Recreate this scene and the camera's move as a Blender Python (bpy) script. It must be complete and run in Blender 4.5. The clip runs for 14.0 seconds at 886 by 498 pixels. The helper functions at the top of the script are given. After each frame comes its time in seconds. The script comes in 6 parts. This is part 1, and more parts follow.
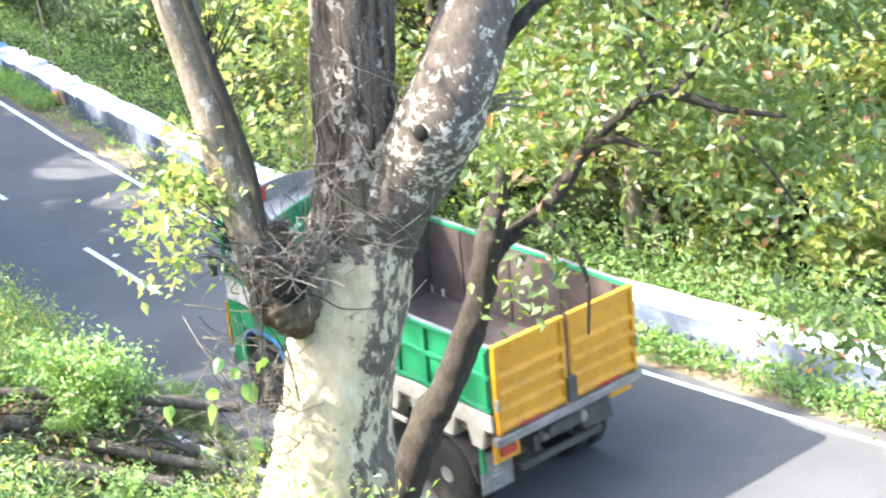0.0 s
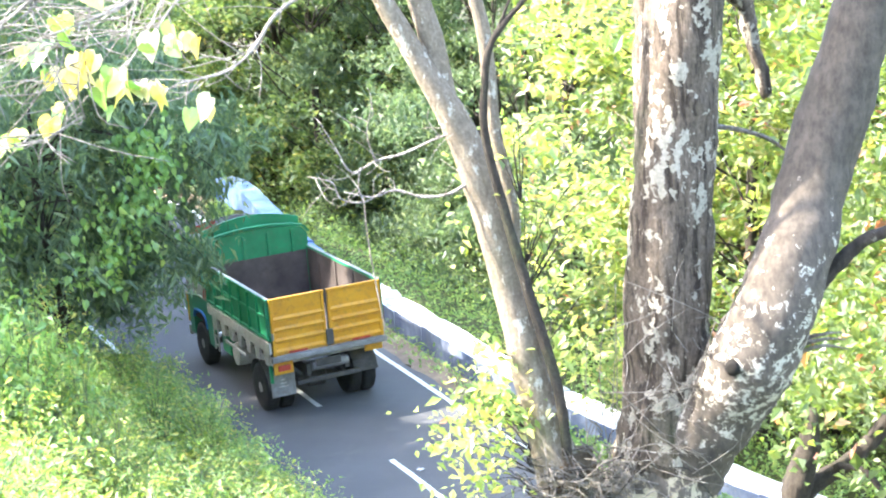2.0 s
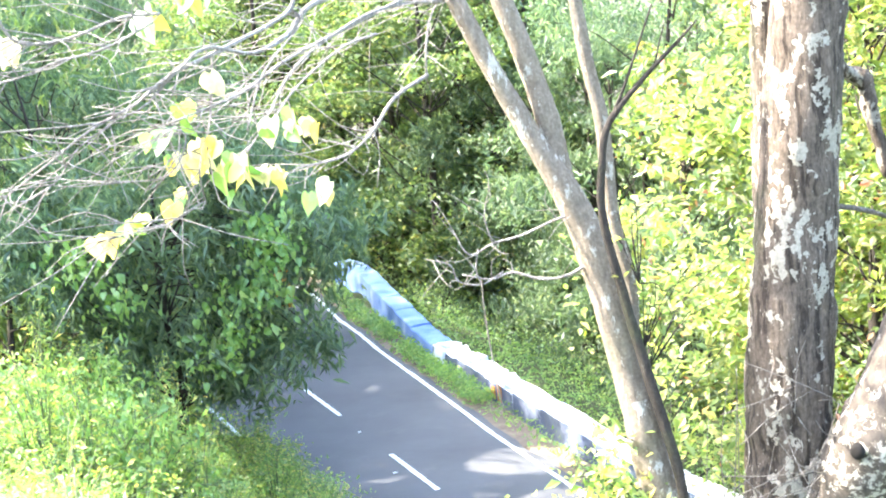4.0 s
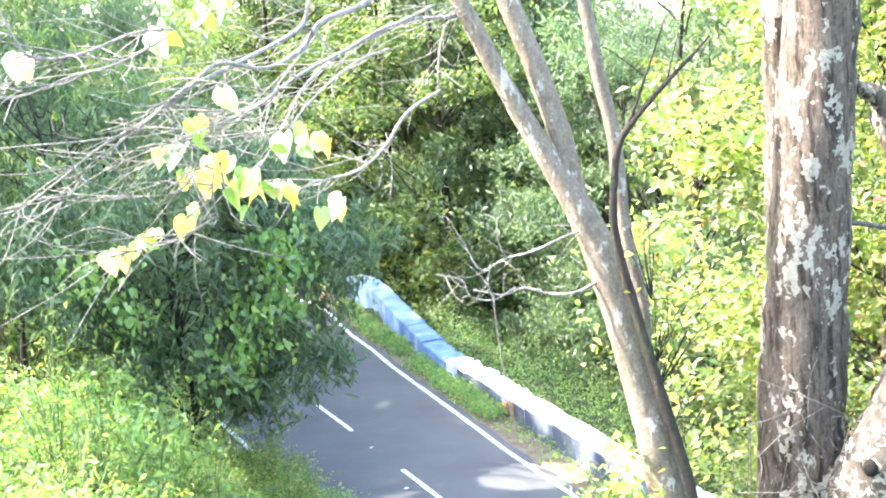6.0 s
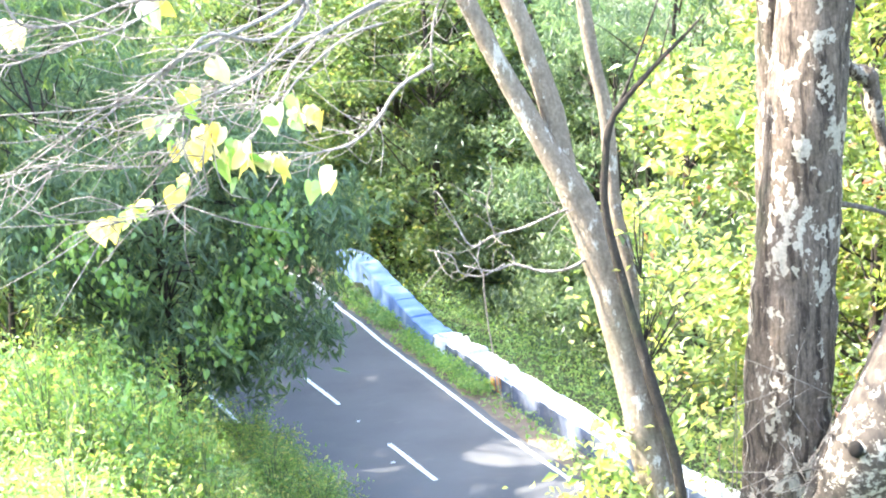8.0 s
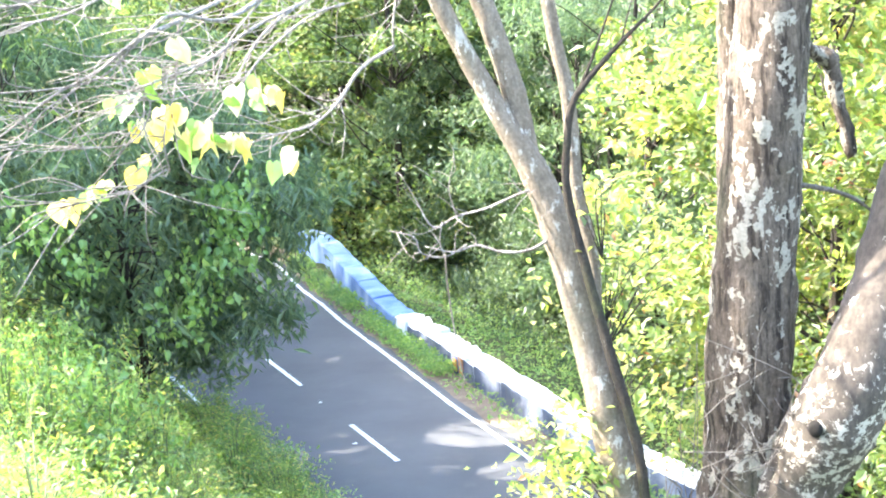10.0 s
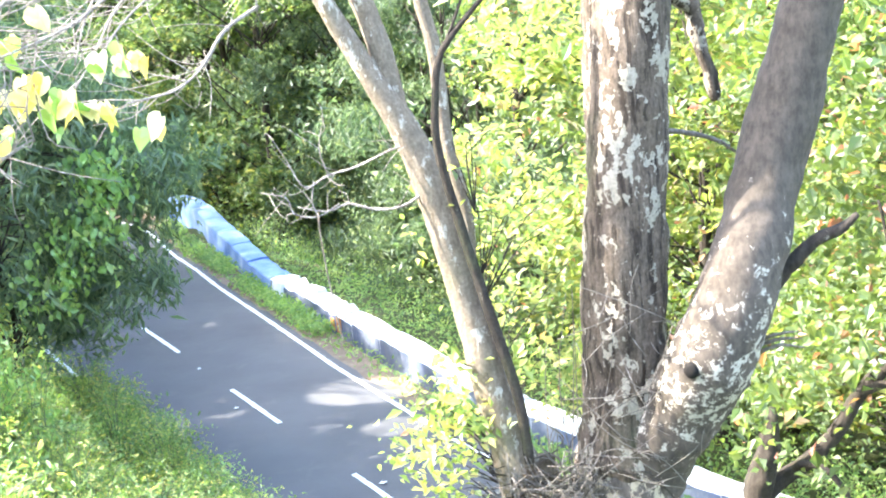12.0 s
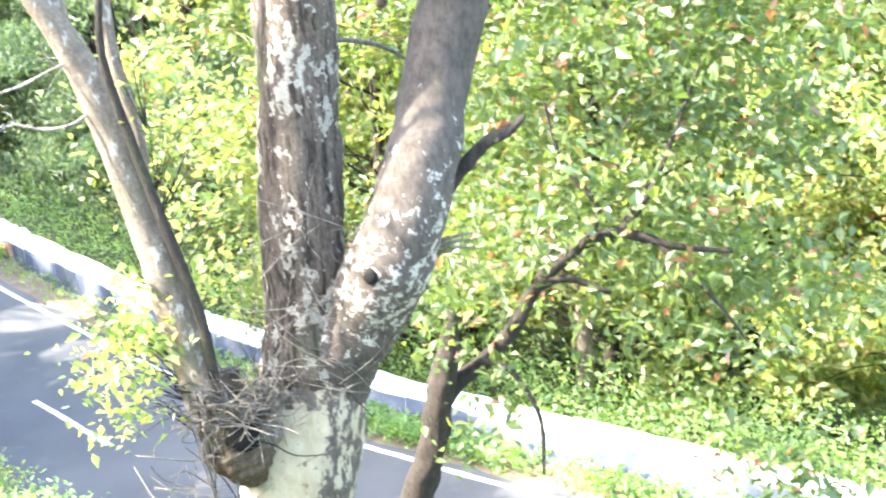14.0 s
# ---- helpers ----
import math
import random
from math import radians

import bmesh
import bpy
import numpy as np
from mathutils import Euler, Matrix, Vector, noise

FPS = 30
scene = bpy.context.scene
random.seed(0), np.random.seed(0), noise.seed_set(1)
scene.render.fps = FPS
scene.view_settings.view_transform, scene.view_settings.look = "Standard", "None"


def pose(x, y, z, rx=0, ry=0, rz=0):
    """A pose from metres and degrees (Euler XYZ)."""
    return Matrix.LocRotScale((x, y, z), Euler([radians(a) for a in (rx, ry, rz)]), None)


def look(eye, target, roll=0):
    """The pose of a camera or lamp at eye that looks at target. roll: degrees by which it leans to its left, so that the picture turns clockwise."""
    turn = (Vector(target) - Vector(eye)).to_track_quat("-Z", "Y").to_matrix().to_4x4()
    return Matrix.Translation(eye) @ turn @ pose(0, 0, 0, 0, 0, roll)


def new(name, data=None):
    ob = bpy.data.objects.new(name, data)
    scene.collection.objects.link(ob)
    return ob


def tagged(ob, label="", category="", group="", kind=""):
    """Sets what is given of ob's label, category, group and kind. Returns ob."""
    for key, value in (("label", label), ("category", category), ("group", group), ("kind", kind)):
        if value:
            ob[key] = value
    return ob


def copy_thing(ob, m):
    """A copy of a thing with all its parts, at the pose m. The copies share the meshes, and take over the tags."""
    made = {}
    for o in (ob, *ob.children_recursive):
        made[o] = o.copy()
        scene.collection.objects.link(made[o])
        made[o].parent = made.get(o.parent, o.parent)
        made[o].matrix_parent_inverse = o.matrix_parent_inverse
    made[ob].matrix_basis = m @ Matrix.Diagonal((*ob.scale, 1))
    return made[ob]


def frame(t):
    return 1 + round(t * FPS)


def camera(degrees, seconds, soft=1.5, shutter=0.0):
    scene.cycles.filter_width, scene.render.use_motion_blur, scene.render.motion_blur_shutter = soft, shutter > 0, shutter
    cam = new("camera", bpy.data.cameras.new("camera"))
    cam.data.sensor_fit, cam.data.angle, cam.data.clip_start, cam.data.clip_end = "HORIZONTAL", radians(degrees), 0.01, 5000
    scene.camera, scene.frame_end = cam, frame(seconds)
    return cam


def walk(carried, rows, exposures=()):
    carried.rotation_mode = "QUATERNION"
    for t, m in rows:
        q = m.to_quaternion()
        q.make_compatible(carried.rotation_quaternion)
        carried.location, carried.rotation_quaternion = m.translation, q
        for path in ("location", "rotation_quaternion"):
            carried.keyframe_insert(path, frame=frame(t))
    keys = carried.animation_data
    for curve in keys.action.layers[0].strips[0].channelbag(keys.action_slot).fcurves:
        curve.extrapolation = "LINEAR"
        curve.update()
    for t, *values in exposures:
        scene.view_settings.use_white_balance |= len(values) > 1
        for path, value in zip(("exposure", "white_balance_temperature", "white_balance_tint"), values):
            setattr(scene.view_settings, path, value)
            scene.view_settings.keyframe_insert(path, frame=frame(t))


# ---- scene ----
EYE = (0.0, 0.0, 11.29)
cam = camera(28.65, 14.0, soft=2.0, shutter=0.25)


def aim(rx, ry, rz):
    return pose(*EYE, rx, ry, rz)


walk(cam, [
    (0.0, aim(68.22, 4.94, -10.1)), (0.5, aim(70.29, 5.33, -6.83)), (1.0, aim(73.34, 4.62, -2.49)),
    (1.5, aim(74.94, 4.36, -1.02)), (2.0, aim(76.58, 4.49, 0.78)), (2.5, aim(77.49, 5.27, 1.78)),
    (3.0, aim(78.45, 5.59, 2.33)), (3.5, aim(79.14, 5.56, 3.82)), (3.7, aim(79.44, 5.56, 4.28)),
    (5.8, aim(80.01, 5.55, 4.99)), (6.0, aim(80.17, 5.51, 4.96)), (6.5, aim(80.18, 5.33, 4.95)),
    (7.0, aim(80.45, 5.34, 5.09)), (7.5, aim(80.27, 5.23, 4.96)), (8.0, aim(79.34, 4.57, 4.79)),
    (8.2, aim(79.06, 4.37, 4.77)), (10.3, aim(78.59, 4.35, 2.87)), (10.5, aim(78.87, 4.49, 1.93)),
    (11.0, aim(78.26, 4.84, 0.19)), (11.5, aim(77.31, 5.24, -1.25)), (12.0, aim(76.79, 5.92, -1.07)),
    (12.5, aim(76.62, 5.79, -1.38)), (13.0, aim(76.28, 5.78, -2.99)), (13.5, aim(74.73, 5.85, -7.88)),
    (14.0, aim(72.74, 5.73, -12.1))],
    exposures=[(0.0, 3.47), (1.0, 3.67), (1.5, 3.89), (3.0, 4.05), (7.0, 3.93), (12.5, 3.95), (13.0, 3.96), (14.0, 4.0)])

# ---- daylight: high sun from the uphill side ----
SUN = Vector((-0.70, 0.03, 0.72)).normalized()
world = bpy.data.worlds.new("sky")
scene.world = world
world.use_nodes = True
sky = world.node_tree.nodes.new("ShaderNodeTexSky")
sky.sky_type, sky.sun_disc = 'NISHITA', False
sky.sun_elevation = math.asin(SUN.z)
sky.sun_rotation = math.atan2(SUN.x, SUN.y)
sky.dust_density = 2.0
world.node_tree.links.new(sky.outputs[0], world.node_tree.nodes["Background"].inputs[0])
world.node_tree.nodes["Background"].inputs[1].default_value = 0.15
sun_data = bpy.data.lights.new("sun", 'SUN')
sun_data.energy, sun_data.angle, sun_data.color = 2.15, radians(0.6), (1.0, 0.95, 0.86)
sun = new("sun", sun_data)
sun.matrix_world = look((0, 0, 60), Vector((0, 0, 60)) - SUN)


# ---- materials ----
def material(name, rough=0.8, metal=0.0):
    m = bpy.data.materials.new(name)
    m.use_nodes = True
    n = m.node_tree.nodes
    b = n["Principled BSDF"]
    b.inputs["Roughness"].default_value = rough
    b.inputs["Metallic"].default_value = metal
    if rough >= 0.85:
        b.inputs["Specular IOR Level"].default_value = 0.25
    return m, n, m.node_tree.links, b


def ramp(n, l, fac, stops, constant=False):
    r = n.new("ShaderNodeValToRGB")
    e = r.color_ramp.elements
    while len(e) < len(stops):
        e.new(0.5)
    for k, (p, c) in enumerate(stops):
        e[k].position, e[k].color = p, (*c, 1)
    if constant:
        r.color_ramp.interpolation = 'CONSTANT'
    l.new(fac, r.inputs[0])
    return r.outputs[0]


def noise_tex(n, l, scale, detail=5.0, rough=0.6, stretch=None, coord="Object"):
    t = n.new("ShaderNodeTexNoise")
    t.inputs["Scale"].default_value, t.inputs["Detail"].default_value, t.inputs["Roughness"].default_value = scale, detail, rough
    c = n.new("ShaderNodeTexCoord")
    if stretch:
        m = n.new("ShaderNodeMapping")
        m.inputs["Scale"].default_value = stretch
        l.new(c.outputs[coord], m.inputs[0])
        l.new(m.outputs[0], t.inputs[0])
    else:
        l.new(c.outputs[coord], t.inputs[0])
    return t.outputs["Fac"]


def mix(n, l, fac, a, b, mode='MIX'):
    m = n.new("ShaderNodeMix")
    m.data_type, m.blend_type = 'RGBA', mode
    for sock, v in ((m.inputs[0], fac), (m.inputs[6], a), (m.inputs[7], b)):
        if isinstance(v, (int, float)):
            sock.default_value = v
        elif isinstance(v, tuple):
            sock.default_value = (*v, 1)
        else:
            l.new(v, sock)
    return m.outputs[2]


def bump(n, l, b, height, strength, distance=0.02):
    k = n.new("ShaderNodeBump")
    k.inputs["Strength"].default_value, k.inputs["Distance"].default_value = strength, distance
    l.new(height, k.inputs["Height"])
    l.new(k.outputs[0], b.inputs["Normal"])


def painted(name, stops, scale=3.0, rough=0.6, metal=0.0, dirt=(0.12, 0.10, 0.08), dirty=0.5, relief=0.1, stretch=None):
    m, n, l, b = material(name, rough, metal)
    base = ramp(n, l, noise_tex(n, l, scale, 6, 0.65, stretch), stops)
    spots = ramp(n, l, noise_tex(n, l, scale * 4.3, 8, 0.7), [(0.5, (0, 0, 0)), (0.72, (dirty, dirty, dirty))])
    l.new(mix(n, l, spots, base, dirt), b.inputs["Base Color"])
    bump(n, l, b, noise_tex(n, l, scale * 9, 4), relief, 0.01)
    return m


def leaf_material(name, stops, glow=0.45, gloss=0.07, single=False, through_light=(1.4, 1.42, 0.7)):
    m = bpy.data.materials.new(name)
    m.use_nodes = True
    n, l = m.node_tree.nodes, m.node_tree.links
    n.clear()
    stops = [(p, (r + 0.27 * g, g, b + 0.185 * g)) for p, (r, g, b) in stops]
    g = n.new("ShaderNodeNewGeometry")
    which = n.new("ShaderNodeObjectInfo").outputs["Random"] if single else g.outputs["Random Per Island"]
    col = ramp(n, l, which, stops)
    big = ramp(n, l, noise_tex(n, l, 0.8, 3), [(0.3, (0.72, 0.75, 0.75)), (0.7, (1.25, 1.2, 1.0))])
    col = mix(n, l, 1.0, col, big, 'MULTIPLY')
    d, t, s = n.new("ShaderNodeBsdfDiffuse"), n.new("ShaderNodeBsdfTranslucent"), n.new("ShaderNodeBsdfGlossy")
    s.inputs["Roughness"].default_value = 0.5
    s.inputs["Color"].default_value = (0.9, 0.95, 1.0, 1)
    l.new(col, d.inputs[0])
    warm = mix(n, l, 1.0, col, through_light, 'MULTIPLY')
    l.new(warm, t.inputs[0])
    a, b, o = n.new("ShaderNodeMixShader"), n.new("ShaderNodeMixShader"), n.new("ShaderNodeOutputMaterial")
    a.inputs[0].default_value, b.inputs[0].default_value = glow + 0.07, gloss * 0.6
    l.new(d.outputs[0], a.inputs[1]), l.new(t.outputs[0], a.inputs[2])
    l.new(a.outputs[0], b.inputs[1]), l.new(s.outputs[0], b.inputs[2])
    l.new(b.outputs[0], o.inputs[0])
    return m


LEAF_BRIGHT = leaf_material("leaf_bright", [(0.0, (0.09, 0.22, 0.025)), (0.35, (0.17, 0.31, 0.04)), (0.7, (0.27, 0.39, 0.075)), (0.975, (0.37, 0.41, 0.11)), (0.998, (0.40, 0.2, 0.09))], 0.58, through_light=(1.3, 1.42, 0.85))
LEAF_MID = leaf_material("leaf_mid", [(0.0, (0.05, 0.14, 0.025)), (0.5, (0.085, 0.2, 0.035)), (0.9, (0.15, 0.27, 0.045)), (1.0, (0.25, 0.29, 0.06))], 0.45, through_light=(1.2, 1.32, 0.8))
LEAF_DARK = leaf_material("leaf_dark", [(0.0, (0.05, 0.125, 0.045)), (0.5, (0.08, 0.175, 0.06)), (0.9, (0.13, 0.25, 0.075)), (1.0, (0.18, 0.28, 0.08))], 0.45, 0.06, through_light=(1.0, 1.2, 0.95))
LEAF_RED = leaf_material("leaf_reddish", [(0.0, (0.055, 0.14, 0.02)), (0.55, (0.085, 0.19, 0.025)), (0.93, (0.14, 0.24, 0.035)), (0.965, (0.25, 0.18, 0.07)), (1.0, (0.34, 0.14, 0.09))], 0.45)
LEAF_HEART = leaf_material("leaf_heart", [(0.0, (0.07, 0.28, 0.04)), (0.33, (0.16, 0.42, 0.07)), (0.38, (0.50, 0.44, 0.03)), (0.52, (0.55, 0.50, 0.05)), (0.62, (0.42, 0.54, 0.26)), (1.0, (0.60, 0.66, 0.44))], 0.48, 0.10, True)
LEAF_FERN = leaf_material("leaf_fern", [(0.0, (0.05, 0.19, 0.02)), (0.5, (0.12, 0.31, 0.03)), (0.85, (0.25, 0.43, 0.04)), (1.0, (0.45, 0.46, 0.07))], 0.42)
LEAF_CREEPER = leaf_material("leaf_creeper", [(0.0, (0.07, 0.25, 0.04)), (0.6, (0.13, 0.37, 0.06)), (1.0, (0.24, 0.45, 0.09))], 0.45)
LEAF_DRY = leaf_material("leaf_dry", [(0.0, (0.12, 0.07, 0.04)), (0.6, (0.22, 0.14, 0.08)), (1.0, (0.34, 0.26, 0.15))], 0.2)


def bark_material(name, dark, mid, pale, patch=0.56, scale=4.0, plates=False):
    m, n, l, b = material(name, 0.9)
    base = ramp(n, l, noise_tex(n, l, scale * 3, 8, 0.7, (1, 1, 0.35)), [(0.3, dark), (0.7, mid)])
    flakes = ramp(n, l, noise_tex(n, l, scale, 6, 0.75, (1.3, 1.3, 0.55)), [(patch, (0, 0, 0)), (patch + 0.02, (1, 1, 1))])
    relief = noise_tex(n, l, scale * 6, 8, 0.7, (1, 1, 0.3))
    if plates:  # bark shed in small upright scales, furrowed between
        v, c, warp, mp = n.new("ShaderNodeTexVoronoi"), n.new("ShaderNodeTexCoord"), n.new("ShaderNodeTexNoise"), n.new("ShaderNodeMapping")
        v.distance, v.inputs["Scale"].default_value = 'CHEBYCHEV', 17.0
        warp.inputs["Scale"].default_value, warp.inputs["Detail"].default_value = 16.0, 6.0
        l.new(c.outputs["Object"], warp.inputs[0])
        mp.inputs["Scale"].default_value = (1.3, 1.3, 0.5)
        l.new(mix(n, l, 0.14, c.outputs["Object"], warp.outputs["Color"]), mp.inputs[0])
        l.new(mp.outputs[0], v.inputs["Vector"])
        add = n.new("ShaderNodeMath")
        add.operation = 'MULTIPLY_ADD'
        l.new(noise_tex(n, l, 2.6, 4, 0.65, (1, 1, 0.6)), add.inputs[0])
        add.inputs[1].default_value = 2.6
        sep = n.new("ShaderNodeSeparateColor")
        l.new(v.outputs["Color"], sep.inputs[0])
        l.new(sep.outputs[0], add.inputs[2])
        half = n.new("ShaderNodeMath")
        half.operation = 'MULTIPLY'
        half.inputs[1].default_value = 0.475
        l.new(add.outputs[0], half.inputs[0])
        shed = ramp(n, l, half.outputs[0], [(0.99, (0, 0, 0)), (0.997, (0.9, 0.9, 0.9))])
        flakes = mix(n, l, 1.0, flakes, shed, 'LIGHTEN')
        furrow = ramp(n, l, noise_tex(n, l, 13, 5, 0.65, (1.2, 1.2, 0.13)), [(0.40, (0.35, 0.33, 0.32)), (0.50, (1, 1, 1)), (0.68, (1.25, 1.22, 1.18))])
        base = mix(n, l, 1.0, base, furrow, 'MULTIPLY')
        relief = mix(n, l, 0.5, relief, furrow)
        relief = mix(n, l, 0.22, relief, flakes, 'SUBTRACT')
    moss = ramp(n, l, noise_tex(n, l, 1.4, 4), [(0.55, (0, 0, 0)), (0.75, (0.35, 0.35, 0.35))])
    col = mix(n, l, flakes, base, pale)
    col = mix(n, l, moss, col, (0.10, 0.12, 0.05))
    fine = ramp(n, l, noise_tex(n, l, 40, 4), [(0.3, (0.7, 0.7, 0.7)), (0.7, (1.15, 1.15, 1.15))])
    l.new(mix(n, l, 1.0, col, fine, 'MULTIPLY'), b.inputs["Base Color"])
    bump(n, l, b, relief, 0.9, 0.04)
    return m


BARK_MAIN = bark_material("bark_flaking", (0.06, 0.045, 0.033), (0.185, 0.142, 0.107), (0.41, 0.36, 0.285), 0.66, 12.0, True)


def peeled_material():
    """Cream inner wood where the bark has come away, mottled grey bark round the other side."""
    m, n, l, b = material("bark_peeled", 0.9)
    cream = ramp(n, l, noise_tex(n, l, 9, 8, 0.7, (1, 1, 0.5)), [(0.3, (0.34, 0.275, 0.165)), (0.7, (0.51, 0.435, 0.30))])
    specks = ramp(n, l, noise_tex(n, l, 15, 5, 0.7), [(0.62, (0, 0, 0)), (0.66, (0.8, 0.8, 0.8))])
    cream = mix(n, l, specks, cream, (0.14, 0.11, 0.075))
    bark = ramp(n, l, noise_tex(n, l, 22, 8, 0.7, (1, 1, 0.4)), [(0.3, (0.05, 0.04, 0.03)), (0.7, (0.14, 0.115, 0.09))])
    pale = ramp(n, l, noise_tex(n, l, 7, 7, 0.75, (1.2, 1.2, 0.6)), [(0.50, (0, 0, 0)), (0.53, (1, 1, 1))])
    bark = mix(n, l, pale, bark, (0.38, 0.315, 0.215))
    c, sep, add = n.new("ShaderNodeTexCoord"), n.new("ShaderNodeSeparateXYZ"), n.new("ShaderNodeMath")
    l.new(c.outputs["Object"], sep.inputs[0])
    add.operation = 'MULTIPLY_ADD'
    l.new(noise_tex(n, l, 2.6, 7, 0.7), add.inputs[0])
    add.inputs[1].default_value = 0.55
    lean, over = (n.new("ShaderNodeMath") for _ in range(2))  # the scar leans with the trunk and ends under the fork
    for k, q, u in ((lean, -0.2, 0.42), (over, 3.4, -12.1)):
        k.operation = 'MULTIPLY_ADD'
        k.inputs[1].default_value, k.inputs[2].default_value = q, u
    l.new(sep.outputs[2], lean.inputs[0]), l.new(sep.outputs[2], over.inputs[0])
    top = n.new("ShaderNodeMath")
    top.operation = 'MAXIMUM'
    l.new(over.outputs[0], top.inputs[0])
    top.inputs[1].default_value = -1.0
    side = n.new("ShaderNodeMath")
    l.new(sep.outputs[0], side.inputs[0]), l.new(lean.outputs[0], side.inputs[1])
    high = n.new("ShaderNodeMath")
    high.operation = 'MAXIMUM'
    l.new(side.outputs[0], high.inputs[0]), l.new(top.outputs[0], high.inputs[1])
    l.new(high.outputs[0], add.inputs[2])
    edge_fac = ramp(n, l, add.outputs[0], [(0.50, (0, 0, 0)), (0.52, (1, 1, 1))])
    l.new(mix(n, l, edge_fac, cream, bark), b.inputs["Base Color"])
    bump(n, l, b, noise_tex(n, l, 20, 8, 0.7, (1, 1, 0.4)), 0.7, 0.03)
    return m


BARK_BARE = peeled_material()


def lichen_material():
    """Smooth brown-grey bark, crusted with white lichen round the elbow."""
    m, n, l, b = material("bark_lichen", 0.95)
    base = ramp(n, l, noise_tex(n, l, 18, 8, 0.7, (1, 1, 0.5)), [(0.3, (0.046, 0.037, 0.029)), (0.7, (0.118, 0.096, 0.076))])
    bands = ramp(n, l, noise_tex(n, l, 3.0, 5, 0.6, (0.5, 0.5, 2.2)), [(0.35, (0.85, 0.85, 0.85)), (0.65, (1.12, 1.12, 1.12))])
    base = mix(n, l, 1.0, base, bands, 'MULTIPLY')
    c, sep = n.new("ShaderNodeTexCoord"), n.new("ShaderNodeSeparateXYZ")
    l.new(c.outputs["Object"], sep.inputs[0])
    sub_z, size, fall, add = (n.new("ShaderNodeMath") for _ in range(4))
    sub_z.operation, size.operation, fall.operation, add.operation = 'SUBTRACT', 'ABSOLUTE', 'MULTIPLY_ADD', 'ADD'
    l.new(sep.outputs[2], sub_z.inputs[0])
    sub_z.inputs[1].default_value = 4.55
    l.new(sub_z.outputs[0], size.inputs[0])
    l.new(size.outputs[0], fall.inputs[0])
    fall.inputs[1].default_value, fall.inputs[2].default_value = -0.105, 0.078
    fall.use_clamp = False
    l.new(fall.outputs[0], add.inputs[0])
    l.new(noise_tex(n, l, 11.0, 7, 0.75), add.inputs[1])
    crust = ramp(n, l, add.outputs[0], [(0.585, (0, 0, 0)), (0.605, (1, 1, 1))])
    l.new(mix(n, l, crust, base, (0.40, 0.36, 0.29)), b.inputs["Base Color"])
    bump(n, l, b, noise_tex(n, l, 20, 8, 0.7, (1, 1, 0.4)), 0.6, 0.02)
    return m


BARK_LICHEN = lichen_material()
BARK_PALE = bark_material("bark_pale", (0.17, 0.13, 0.095), (0.33, 0.27, 0.20), (0.52, 0.47, 0.39), 0.58, 7.0)
BARK_DARK = bark_material("bark_dark", (0.025, 0.02, 0.016), (0.075, 0.06, 0.046), (0.20, 0.18, 0.15), 0.66, 6.0)
TWIG_GREY = bark_material("twig_grey", (0.13, 0.11, 0.09), (0.30, 0.26, 0.22), (0.46, 0.42, 0.37), 0.6, 9.0)

TWIG_PALE = bark_material("twig_pale", (0.20, 0.17, 0.145), (0.40, 0.355, 0.315), (0.55, 0.51, 0.46), 0.6, 9.0)
# rotten brown wood, its colour also darkened for the stub's own shade
ROTTEN_SHADED = bark_material("rotten_wood_shaded", (0.06, 0.042, 0.028), (0.19, 0.135, 0.085), (0.34, 0.26, 0.17), 0.62, 8.0)


def ground_material():
    m, n, l, b = material("forest_floor", 0.95)
    base = ramp(n, l, noise_tex(n, l, 0.9, 8, 0.7), [(0.3, (0.04, 0.07, 0.02)), (0.5, (0.075, 0.085, 0.035)), (0.7, (0.05, 0.12, 0.025))])
    grit = ramp(n, l, noise_tex(n, l, 14, 6, 0.7), [(0.3, (0.6, 0.6, 0.6)), (0.75, (1.35, 1.3, 1.2))])
    l.new(mix(n, l, 1.0, base, grit, 'MULTIPLY'), b.inputs["Base Color"])
    bump(n, l, b, noise_tex(n, l, 9, 8, 0.7), 0.9, 0.08)
    return m


def asphalt_material():
    m, n, l, b = material("asphalt", 0.82)
    base = ramp(n, l, noise_tex(n, l, 0.35, 6, 0.6), [(0.3, (0.057, 0.056, 0.058)), (0.7, (0.090, 0.088, 0.089))])
    grit = ramp(n, l, noise_tex(n, l, 60, 4, 0.7), [(0.3, (0.75, 0.75, 0.75)), (0.7, (1.25, 1.25, 1.25))])
    dust = ramp(n, l, noise_tex(n, l, 1.1, 8, 0.7), [(0.58, (0, 0, 0)), (0.8, (0.35, 0.35, 0.35))])
    col = mix(n, l, 1.0, base, grit, 'MULTIPLY')
    l.new(mix(n, l, dust, col, (0.2, 0.18, 0.15)), b.inputs["Base Color"])
    bump(n, l, b, noise_tex(n, l, 90, 3), 0.35, 0.006)
    return m


GROUND, ASPHALT = ground_material(), asphalt_material()
LINE_PAINT = painted("road_paint", [(0.3, (0.55, 0.55, 0.54)), (0.7, (0.76, 0.76, 0.75))], 4.0, 0.75, dirt=(0.14, 0.14, 0.14), dirty=0.8)
VERGE_SOIL = painted("verge_soil", [(0.3, (0.14, 0.10, 0.07)), (0.7, (0.26, 0.20, 0.14))], 2.0, 0.95, dirt=(0.07, 0.06, 0.04), dirty=0.8, relief=0.8)


